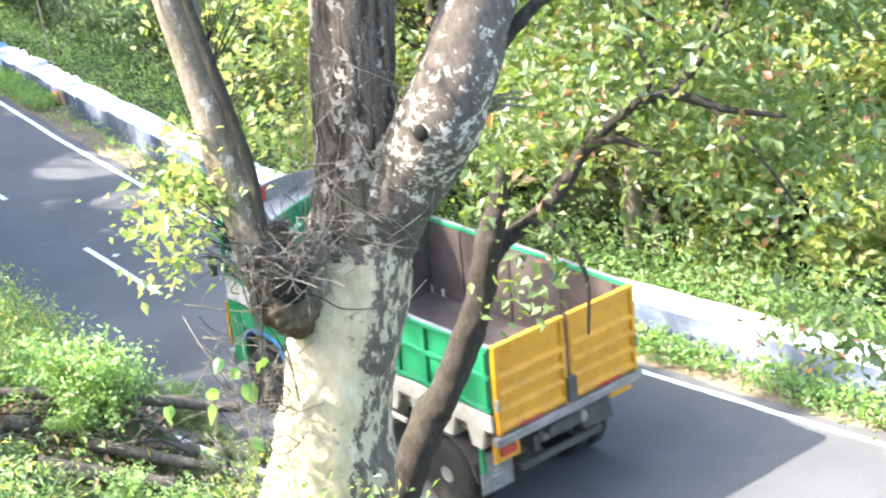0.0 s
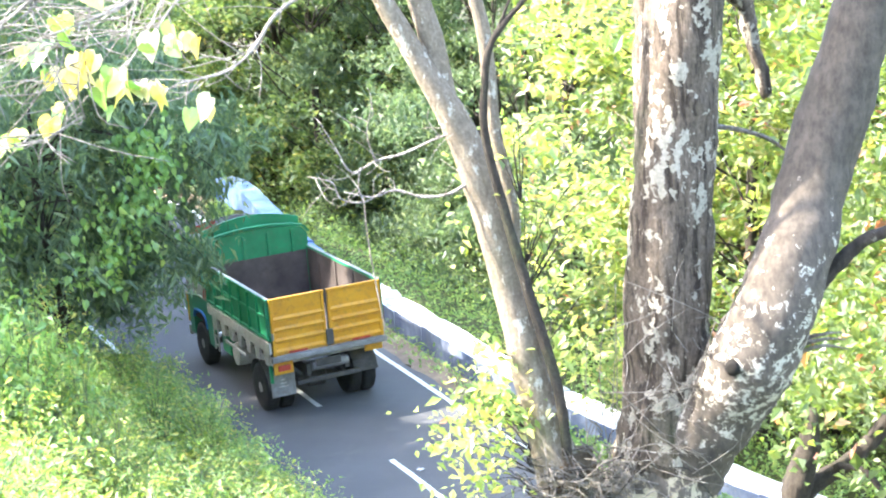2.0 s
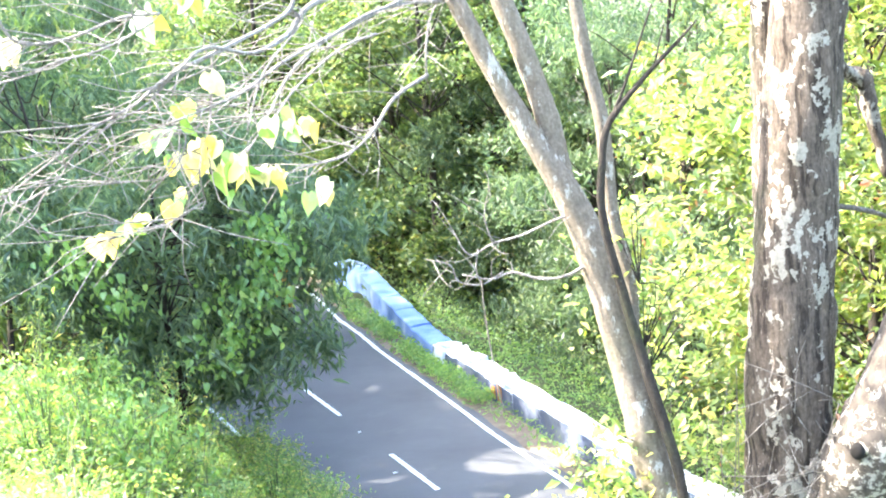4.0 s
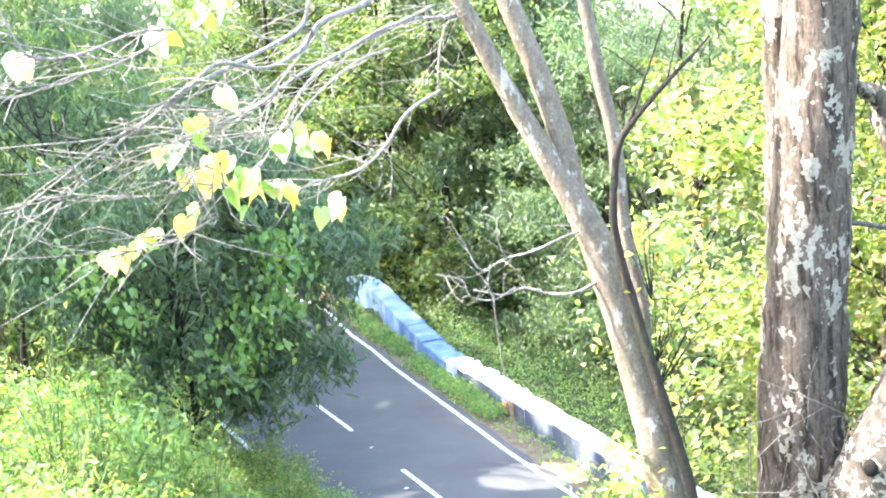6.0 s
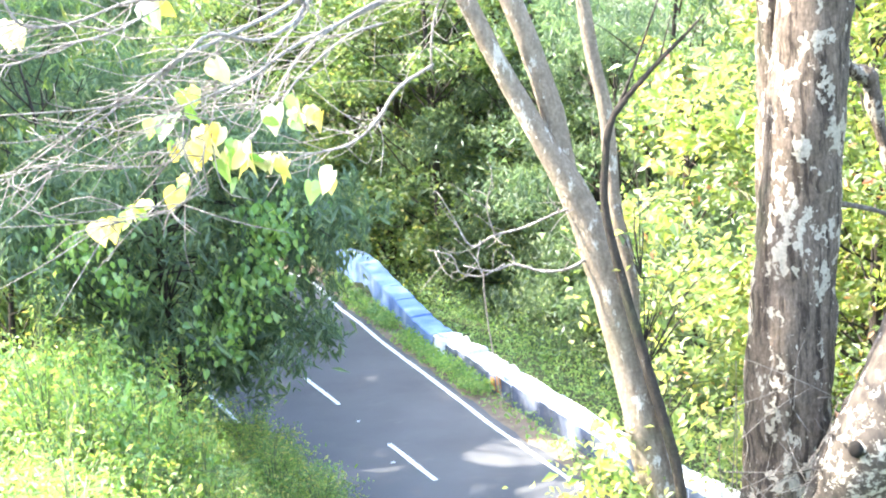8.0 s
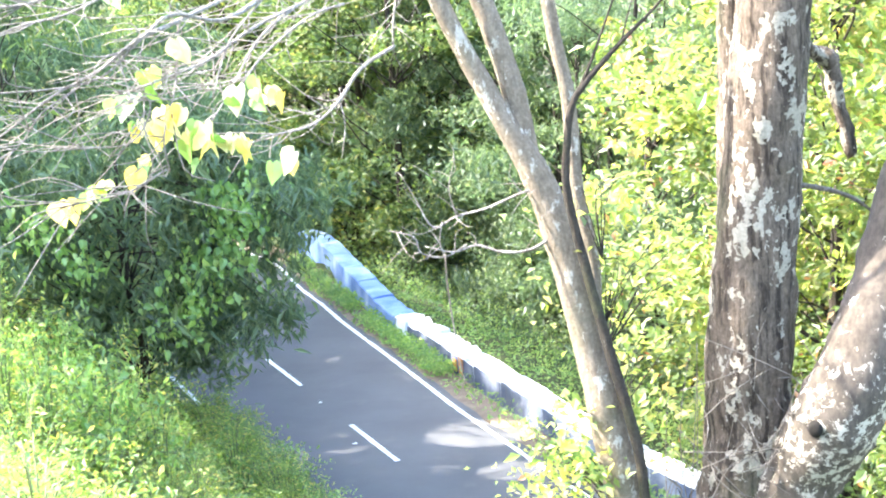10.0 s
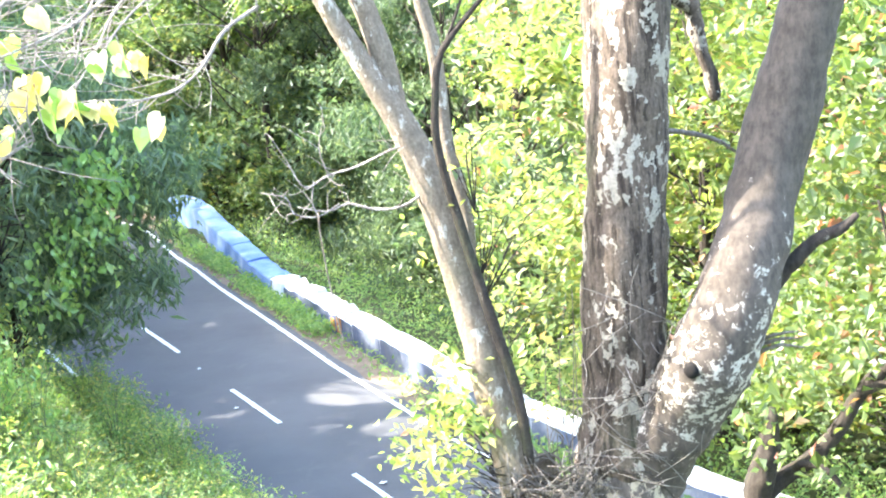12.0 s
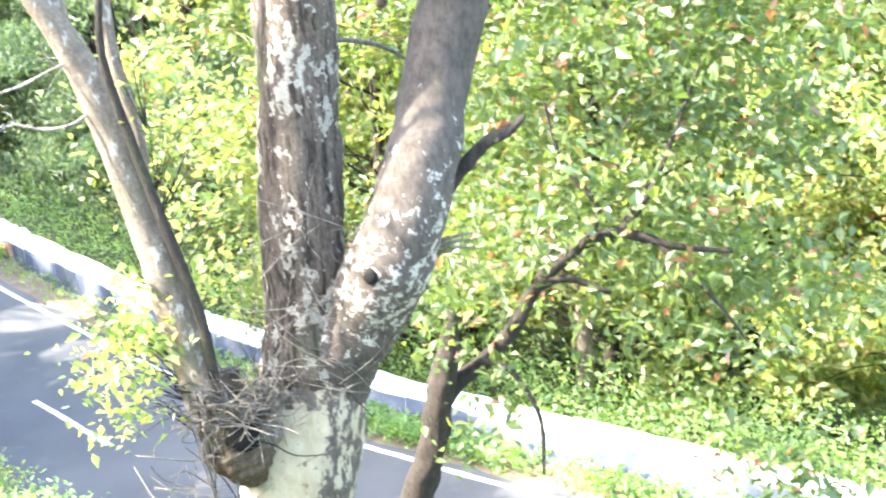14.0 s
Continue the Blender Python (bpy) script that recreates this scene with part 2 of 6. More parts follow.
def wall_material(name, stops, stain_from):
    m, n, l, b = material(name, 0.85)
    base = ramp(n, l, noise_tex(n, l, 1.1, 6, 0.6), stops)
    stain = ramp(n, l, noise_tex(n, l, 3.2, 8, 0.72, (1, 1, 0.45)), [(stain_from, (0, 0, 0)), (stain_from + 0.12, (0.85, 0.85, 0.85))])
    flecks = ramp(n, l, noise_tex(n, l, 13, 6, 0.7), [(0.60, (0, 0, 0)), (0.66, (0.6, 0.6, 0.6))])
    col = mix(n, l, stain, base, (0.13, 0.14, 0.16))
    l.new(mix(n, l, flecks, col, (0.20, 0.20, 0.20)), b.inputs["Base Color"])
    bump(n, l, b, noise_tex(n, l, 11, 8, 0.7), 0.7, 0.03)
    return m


WALL = wall_material("parapet_white", [(0.30, (0.30, 0.40, 0.60)), (0.40, (0.58, 0.62, 0.68)), (0.55, (0.74, 0.74, 0.73)), (0.75, (0.66, 0.68, 0.70))], 0.60)
WALL_BLUE = wall_material("parapet_blue", [(0.30, (0.09, 0.17, 0.38)), (0.52, (0.17, 0.265, 0.49)), (0.62, (0.25, 0.34, 0.52)), (0.74, (0.40, 0.46, 0.58))], 0.62)
# white blocks' road-facing side: its shade is put into the colour, besides stains
WALL_FACE_SHADE = wall_material("parapet_face_shade", [(0.30, (0.06, 0.08, 0.14)), (0.48, (0.12, 0.14, 0.19)), (0.62, (0.22, 0.24, 0.28)), (0.75, (0.36, 0.38, 0.40))], 0.56)
RUST = painted("rust_stain", [(0.3, (0.30, 0.12, 0.04)), (0.7, (0.50, 0.24, 0.08))], 5.0, 0.9, relief=0.5)


# ---- building helpers ----
def part(name, bm, mat, parent=None, label=""):
    me = bpy.data.meshes.new(name)
    bm.to_mesh(me)
    bm.free()
    me.materials.append(mat)
    ob = new(name, me)
    if parent:
        ob.parent = parent
    if label:
        ob["label"] = label
    return ob


def mesh_part(name, verts, faces, mat, parent=None, label="", smooth=False):
    me = bpy.data.meshes.new(name)
    verts, faces = np.asarray(verts, np.float32), np.asarray(faces, np.int32)
    k = faces.shape[1]
    me.vertices.add(len(verts))
    me.vertices.foreach_set("co", verts.ravel())
    me.loops.add(faces.size)
    me.loops.foreach_set("vertex_index", faces.ravel())
    me.polygons.add(len(faces))
    me.polygons.foreach_set("loop_start", np.arange(0, faces.size, k, dtype=np.int32))
    me.polygons.foreach_set("use_smooth", np.full(len(faces), smooth))
    me.update(calc_edges=True)
    me.materials.append(mat)
    ob = new(name, me)
    if parent:
        ob.parent = parent
    if label:
        ob["label"] = label
    return ob


def empty(name, m=None, label="", category="", group="", kind=""):
    ob = new(name)
    if m is not None:
        ob.matrix_world = m
    return tagged(ob, label, category, group, kind)


def box(bm, x0, x1, y0, y1, z0, z1, bevel=0.0, turn=None):
    m = Matrix.Translation(((x0 + x1) / 2, (y0 + y1) / 2, (z0 + z1) / 2)) @ Matrix.Diagonal((x1 - x0, y1 - y0, z1 - z0, 1))
    if turn is not None:
        m = turn @ m
    g = bmesh.ops.create_cube(bm, size=1.0, matrix=m)
    if bevel:
        edges = list({e for v in g["verts"] for e in v.link_edges})
        bmesh.ops.bevel(bm, geom=edges, offset=bevel, segments=2, affect='EDGES', profile=0.5)
    return bm


def box_part(name, mat, parent, dims, bevel=0.01, label="", turn=None):
    return part(name, box(bmesh.new(), *dims, bevel, turn), mat, parent, label)


def catmull(points, n):
    p = np.asarray(points, float)
    p = np.vstack([2 * p[0] - p[1], p, 2 * p[-1] - p[-2]])
    out = []
    for i in range(1, len(p) - 2):
        t = np.linspace(0, 1, n, endpoint=False)[:, None]
        a, b, c, d = p[i - 1], p[i], p[i + 1], p[i + 2]
        out.append(0.5 * (2 * b + (c - a) * t + (2 * a - 5 * b + 4 * c - d) * t ** 2 + (3 * b - a - 3 * c + d) * t ** 3))
    return np.vstack(out + [p[-2][None]])


def tube(nodes, sides=8, steps=4, rough=0.0, seed=0, lumps=3.0):
    """Verts and faces of a tapered limb through nodes (x, y, z, radius)."""
    c = catmull(nodes, steps)
    pts, rad = c[:, :3], np.maximum(c[:, 3], 0.002)
    tan = np.gradient(pts, axis=0)
    tan /= np.linalg.norm(tan, axis=1)[:, None] + 1e-9
    ref = np.array([0.31, -0.95, 0.05])
    u = np.cross(tan, ref)
    u /= np.linalg.norm(u, axis=1)[:, None] + 1e-9
    w = np.cross(tan, u)
    ang = np.linspace(0, 2 * np.pi, sides, endpoint=False)
    ring = u[:, None] * np.cos(ang)[None, :, None] + w[:, None] * np.sin(ang)[None, :, None]
    r = np.repeat(rad[:, None], sides, 1)
    if rough:
        for i in range(len(pts)):
            for j in range(sides):
                v = Vector(pts[i] + ring[i, j] * rad[i]) * lumps + Vector((seed * 7.1, seed * 3.3, 0))
                r[i, j] *= 1 + rough * (noise.noise(v) + 0.5 * noise.noise(v * 2.7) + 0.3 * noise.noise(v * 6.1))
    verts = (pts[:, None] + ring * r[:, :, None]).reshape(-1, 3)
    k = len(pts)
    i, j = np.meshgrid(np.arange(k - 1), np.arange(sides), indexing='ij')
    a, b = i * sides + j, i * sides + (j + 1) % sides
    faces = np.stack([a, b, b + sides, a + sides], -1).reshape(-1, 4)
    verts = np.vstack([verts, pts[0], pts[-1]])
    m = len(verts)
    jj = np.arange(sides)
    cap0 = np.stack([(jj + 1) % sides, jj, np.full(sides, m - 2), np.full(sides, m - 2)], -1)
    top = (k - 1) * sides
    cap1 = np.stack([top + jj, top + (jj + 1) % sides, np.full(sides, m - 1), np.full(sides, m - 1)], -1)
    return verts, faces, cap0, cap1


def limb(name, tubes, mat, parent=None, label="", sides=8, steps=4, rough=0.0, lumps=3.0):
    """One mesh of one or several tapered limbs."""
    bm_v, bm_q, bm_t, base = [], [], [], 0
    for s, nodes in enumerate(tubes):
        v, f, c0, c1 = tube(nodes, sides, steps, rough, s, lumps)
        bm_v.append(v)
        bm_q.append(f + base)
        bm_t.append(np.vstack([c0, c1])[:, :3] + base)
        base += len(v)
    v, qd, tr = np.vstack(bm_v), np.vstack(bm_q), np.vstack(bm_t)
    me = bpy.data.meshes.new(name)
    me.from_pydata(v.tolist(), [], qd.tolist() + tr.tolist())
    me.polygons.foreach_set("use_smooth", np.ones(len(me.polygons), bool))
    me.materials.append(mat)
    ob = new(name, me)
    if parent:
        ob.parent = parent
    if label:
        ob["label"] = label
    return ob


def unit(v):
    return v / (np.linalg.norm(v, axis=-1, keepdims=True) + 1e-9)


def leaf_cards(rng, centres, size, aspect=0.5, droop=0.3, spread=0.35, heart=False):
    """Folded pointed leaves at the centres: verts and triangles."""
    n = len(centres)
    d = unit(rng.normal(size=(n, 3)) * [1, 1, 0.55] + [0, 0, -droop])
    up = unit(rng.normal(size=(n, 3)) * 0.6 + [0, 0, 1.0])
    side = unit(np.cross(d, up))
    nrm = np.cross(side, d)
    ln = (size * (1 + spread * rng.normal(size=n)).clip(0.4, 1.8))[:, None]
    wd = ln * aspect * 0.5
    base = centres - d * ln * 0.5
    if heart:  # broad hanging leaves, cupped along the midrib
        d = unit(rng.normal(size=(n, 3)) * [0.55, 0.55, 0.3] + [0, 0, -1.0])
        side = unit(np.cross(d, unit(rng.normal(size=(n, 3)) * [0.8, 0.5, 0.4] + [-0.2, -0.8, 0.35])))
        nrm, base = np.cross(side, d), centres - d * ln * 0.5
        rim = [(0.03, 0.0), (-0.10, 0.34), (0.0, 0.74), (0.2, 0.98), (0.42, 0.92), (0.64, 0.62), (0.82, 0.28), (1.0, 0.0)]
        rim = rim + [(a, -b) for a, b in rim[-2:0:-1]]
        v = [base + d * ln * a + side * wd * b + nrm * (wd * 0.35 * b * b - ln * 0.16 * a * a) for a, b in rim]
        v = np.stack(v + [base + d * ln * 0.4 - nrm * ln * 0.03], 1)
        k = len(rim)
        t = np.array([[k, j, (j + 1) % k] for j in range(k)])
        return v.reshape(-1, 3), (np.arange(n)[:, None, None] * (k + 1) + t).reshape(-1, 3)
    v = np.stack([base, base + d * ln * 0.42 + side * wd + nrm * wd * 0.4, base + d * ln - nrm * ln * 0.1, base + d * ln * 0.42 - side * wd + nrm * wd * 0.4], 1)
    t = np.array([[0, 1, 2], [0, 2, 3]])
    return v.reshape(-1, 3), (np.arange(n)[:, None, None] * 4 + t).reshape(-1, 3)


def sun_gap(p):
    """True where a leaf at p would shade one of the canopy's openings over the road and the parapet."""
    s = np.array(SUN)
    g = p[:, :2] - s[:2] * (p[:, 2:3] / s[2])
    keep = np.zeros(len(p), bool)
    # openings cut in the leaves so that sun reaches set spots below
    for x, y, a, b in ((-2.2, 35.8, 1.25, 1.0), (-1.5, 33.2, 0.8, 0.6), (-5.9, 27.0, 1.4, 4.0), (0.3, 34.4, 0.5, 1.2), (-0.6, 36.6, 0.5, 1.1), (-1.5, 39.0, 0.5, 1.2), (-2.5, 41.4, 0.5, 1.2), (-3.4, 43.6, 0.5, 1.0), (0.4, 18.2, 2.6, 2.2), (8.5, 17.5, 3.2, 2.8), (7.0, 23.5, 2.2, 2.6)):
        keep |= ((g[:, 0] - x) / a) ** 2 + ((g[:, 1] - y) / b) ** 2 < 1
    return keep & (p[:, 2] > 1.2)


def leaf_cloud(name, rng, centres, size, mat, parent=None, label="", aspect=0.5, droop=0.3, heart=False, origin=None):
    if origin is not None:
        centres = centres[~sun_gap(centres + np.asarray(origin))]
    v, f = leaf_cards(rng, centres, size, aspect, droop, heart=heart)
    return mesh_part(name, v, f, mat, parent, label)


# ---- the road's line and the hillside ----
ROAD = catmull([(26, -4), (16.5, 6.2), (10.5, 12.6), (6.3, 17.7), (3.9, 20.75), (0.75, 24.6), (-2.27, 30.7), (-5.2, 36.88), (-8.13, 43.07),
                (-11.6, 49.9), (-16, 56.5), (-22.5, 61.5), (-33, 65), (-60, 69), (-100, 73), (-170, 80)], 24)
ROAD_DIR = unit(np.gradient(ROAD, axis=0))
ROAD_RIGHT = np.stack([ROAD_DIR[:, 1], -ROAD_DIR[:, 0]], 1)
ROAD_S = np.concatenate([[0], np.cumsum(np.linalg.norm(np.diff(ROAD, axis=0), axis=1))])


def along(s, off=0.0):
    """The place (x, y) and the heading's unit vector at s metres along the road's middle, off metres to the valley side."""
    x, y = np.interp(s, ROAD_S, ROAD[:, 0]), np.interp(s, ROAD_S, ROAD[:, 1])
    dx, dy = np.interp(s, ROAD_S, ROAD_DIR[:, 0]), np.interp(s, ROAD_S, ROAD_DIR[:, 1])
    k = math.hypot(dx, dy)
    dx, dy = dx / k, dy / k
    return (x + dy * off, y - dx * off), (dx, dy)


def edge(s):
    """How far the valley-side edge line runs from the road's middle."""
    return float(np.interp(s - nearest_s(-2.27, 30.7), [-20, -15, -12, -8, -5, 0, 6.5, 12, 16.5, 20.8, 25.5, 30, 42], [2.36, 2.39, 2.48, 2.78, 2.66, 2.30, 2.44, 2.72, 2.98, 3.42, 4.35, 4.4, 2.6]))


def nearest_s(x, y):
    return ROAD_S[np.argmin((ROAD[:, 0] - x) ** 2 + (ROAD[:, 1] - y) ** 2)]


def offset_of(p):
    """Signed distance from the road's middle, positive on the valley side."""
    p = np.atleast_2d(np.asarray(p, float))[:, :2]
    out = np.empty(len(p))
    for k in range(0, len(p), 4000):
        q = p[k:k + 4000]
        d2 = ((q[:, None] - ROAD[None]) ** 2).sum(-1)
        i = d2.argmin(1)
        side = ((q - ROAD[i]) * ROAD_RIGHT[i]).sum(1)
        out[k:k + 4000] = np.sqrt(d2.min(1)) * np.where(side < 0, -1, 1)
    return out


def ground_z(p):
    p = np.atleast_2d(np.asarray(p, float))[:, :2]
    off = offset_of(p)
    e = np.maximum(-off - 3.0, 0)
    bank = np.where(e < 6.5, 0.56 * e, np.where(e < 13.5, 3.64 + 0.86 * (e - 6.5), 9.66 + 0.30 * (e - 13.5)))
    bank = np.minimum(bank, 45)
    v = np.maximum(off - 5.4, 0)
    valley = -0.42 * v + np.where(v > 70, 0.42 * (v - 70), 0) + np.where(v > 110, 0.11 * (np.minimum(v, 210) - 110), 0) - np.where(v > 215, 0.3 * (v - 215), 0)
    z = np.where(off < 0, bank, valley)
    wob = 0.16 * np.sin(p[:, 0] * 1.3 + 0.4 * p[:, 1]) * np.sin(p[:, 1] * 0.9) + 0.1 * np.sin(p[:, 0] * 2.9 + 1) * np.sin(p[:, 1] * 2.3)
    z = z + 1.3 * np.exp(-((p[:, 0] + 1.5) ** 2 + (p[:, 1] - 19.1) ** 2) / 1.7) * (off < -3.0)
    return z + wob * np.clip((np.abs(off) - 3.6) / 2.5, 0, 1) - 0.08


def axis(lo, hi, mid0, mid1, step, grow=1.18):
    a = list(np.arange(mid0, mid1 + step, step))
    d = step
    while a[-1] < hi:
        d *= grow
        a.append(a[-1] + d)
    d = step
    while a[0] > lo:
        d *= grow
        a.insert(0, a[0] - d)
    return np.array(a)


def build_ground():
    xs, ys = axis(-900, 900, -22, 20, 0.6), axis(-500, 2600, -4, 62, 0.6)
    gx, gy = np.meshgrid(xs, ys)
    p = np.stack([gx.ravel(), gy.ravel()], 1)
    v = np.column_stack([p, ground_z(p)])
    nx = len(xs)
    i, j = np.meshgrid(np.arange(len(ys) - 1), np.arange(nx - 1), indexing='ij')
    a = (i * nx + j).ravel()
    ob = mesh_part("ground", v, np.stack([a, a + 1, a + nx + 1, a + nx], 1), GROUND, smooth=True)
    tagged(ob, "steep forested hillside of soil and leaf litter", "ground", kind="structure")


def ribbon(s0, s1, o0, o1, z, step=0.5, thick=0.03, wobble=0.0, seed=0, follow=(False, False)):
    """A thin strip along the road with real edges."""
    rng = np.random.default_rng(seed)
    n = max(2, int((s1 - s0) / step) + 1)
    v, f = [], []
    for k, s in enumerate(np.linspace(s0, s1, n)):
        w0, w1 = rng.normal(0, wobble, 2) if wobble else (0, 0)
        e = edge(s)
        a, b = along(s, o0 + w0 + e * follow[0])[0], along(s, o1 + w1 + e * follow[1])[0]
        v += [(*a, z - thick), (*a, z), (*b, z), (*b, z - thick)]
        if k:
            i = 4 * k
            for j in range(3):
                f.append((i - 4 + j, i + j, i + j + 1, i - 3 + j))
    f += [(0, 1, 2, 3), (len(v) - 1, len(v) - 2, len(v) - 3, len(v) - 4)]
    return v, f


def build_road():
    v, f = ribbon(2, ROAD_S[-1] - 4, -2.85, 0.24, 0.0, 0.5, 0.12, 0.035, 3, (False, True))
    road = mesh_part("road", v, f, ASPHALT)
    tagged(road, "grey asphalt hill road with painted lines", "road", kind="structure")
    for o, on in ((-2.6, False), (-0.05, True)):
        v, f = ribbon(2, ROAD_S[-1] - 6, o, o + 0.11, 0.006, 0.4, 0.004, 0.006, 5, (on, on))
        mesh_part("edge_line", v, f, LINE_PAINT, road, "worn white edge line")
    s = nearest_s(-2.27, 30.7)
    for k in range(-1, 8):
        a = s + 6.84 * k
        v, f = ribbon(a - 3.0, a, -0.055, 0.055, 0.006, 0.25, 0.004, 0.004, 11 + k)
        mesh_part("lane_dash", v, f, LINE_PAINT, road, "worn white lane dash")
    v, f = ribbon(2, ROAD_S[-1] - 6, 0.15, 1.15, -0.012, 0.3, 0.1, 0.05, 8, (True, True))
    soil = mesh_part("verge", v, f, VERGE_SOIL)
    tagged(soil, "strip of bare brown soil beside the asphalt", "verge", kind="structure")


def wall_front(u):
    """How far the parapet's face stands behind the edge line, u metres past the road's mark."""
    return float(np.interp(u, [-40, 2, 6, 11, 14.5, 18, 21, 26], [1.08, 0.95, 0.97, 0.98, 0.86, 1.05, 1.34, 1.6]))


def build_wall():
    """Blocks with a broad flat top; white near the camera's end, blue farther on, some capstones broken loose."""
    wall = empty("parapet_wall", pose(0, 0, 0), "low roadside parapet of broad blocks, worn white and blue limewash", "wall", kind="structure")
    rng = np.random.default_rng(4)
    mark = nearest_s(-2.27, 30.7)
    s, end = nearest_s(20, 3), mark + 25.6
    while s < end:
        u = s - mark
        ln = rng.uniform(1.5, 2.3)
        top = 0.57 + rng.normal(0, 0.018)
        broken = 8.0 < u < 14.2
        if broken:
            top -= 0.07
        n = 9
        bm = bmesh.new()
        rings = []
        for k in range(n):
            a = s + (ln - 0.012) * k / (n - 1)
            front = wall_front(a - mark)
            back = front + 0.62
            prof = [(front - 0.04, -0.6), (front - 0.03, 0.1), (front - 0.01, top - 0.16), (front, top - 0.025), (front + 0.03, top), (front + 0.2, top + 0.012), (back - 0.2, top + 0.012), (back - 0.03, top), (back, top - 0.03), (back + 0.05, -0.9)]
            pts = []
            for o, z in prof:
                o += edge(a)
                (x, y), _ = along(a, o)
                w = Vector((x * 1.7, y * 1.7, z * 2))
                dz = 0.02 * noise.noise(w) + (0.05 if broken else 0.012) * noise.noise(w * 2.6)
                do = 0.025 * noise.noise(w * 1.6 + Vector((9, 0, 0))) + 0.015 * noise.noise(w * 4.1)
                (x, y), _ = along(a, o + do)
                pts.append(bm.verts.new((x, y, z + (dz if z > 0.3 else 0))))
            rings.append(pts)
        for r0, r1 in zip(rings, rings[1:]):
            for j in range(len(r0) - 1):
                fc = bm.faces.new((r0[j], r0[j + 1], r1[j + 1], r1[j]))
                # the road-facing strips take the colour with painted shade
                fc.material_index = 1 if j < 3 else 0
        bm.faces.new(rings[0][::-1])
        bm.faces.new(rings[-1])
        bmesh.ops.recalc_face_normals(bm, faces=bm.faces)
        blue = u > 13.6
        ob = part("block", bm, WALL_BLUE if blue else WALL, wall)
        ob.data.materials.append(WALL_BLUE if blue else WALL_FACE_SHADE)
        s += ln
    # loose capstones on the broken stretch
    for u, o, ln, wd, turn in ((8.3, 0.30, 0.62, 0.50, 8), (9.2, 0.34, 0.55, 0.46, -9), (9.95, 0.27, 0.5, 0.44, 14), (10.7, 0.36, 0.58, 0.36, -5), (11.6, 0.3, 0.6, 0.5, 4), (12.6, 0.33, 0.5, 0.42, -12), (13.4, 0.3, 0.5, 0.5, 6)):
        (x, y), (dx, dy) = along(mark + u, edge(mark + u) + wall_front(u) + o)
        bm = bmesh.new()
        box(bm, -wd / 2, wd / 2, -ln / 2, ln / 2, -0.05, 0.07, 0.02)
        for v in bm.verts:
            v.co += Vector((0.04, 0.04, 0.025)) * noise.noise(v.co * 4 + Vector((u, 0, 0)))
        ob = part("capstone", bm, WALL, wall, "loose white capstone")
        ob.matrix_world = pose(x, y, 0.53, float(rng.normal(0, 3)), float(rng.normal(0, 3)), math.degrees(math.atan2(-dx, dy)) + turn)
    # a slab propped against the face, and rust run down below the loose stones
    (x, y), (dx, dy) = along(mark + 13.3, edge(mark + 13.3) + wall_front(13.3) - 0.12)
    ob = part("slab", box(bmesh.new(), -0.05, 0.05, -0.32, 0.32, 0.0, 0.56, 0.015), WALL, wall, "white slab leaning on the parapet")
    ob.matrix_world = pose(x, y, -0.02, 0, 12, math.degrees(math.atan2(-dx, dy)))
    for u, h in ((8.9, 0.42), (9.35, 0.3)):
        (x, y), (dx, dy) = along(mark + u, edge(mark + u) + wall_front(u) - 0.035)
        bm = box(bmesh.new(), -0.012, 0.012, -0.13, 0.13, 0.0, h, 0.004)
        for v in bm.verts:
            v.co.y += 0.05 * noise.noise(v.co * 7 + Vector((u, 0, 0)))
        ob = part("rust_stain", bm, RUST, wall, "orange rust stain")
        ob.matrix_world = pose(x, y, 0.08, 0, 0, math.degrees(math.atan2(-dx, dy)))


build_ground()
build_road()
build_wall()


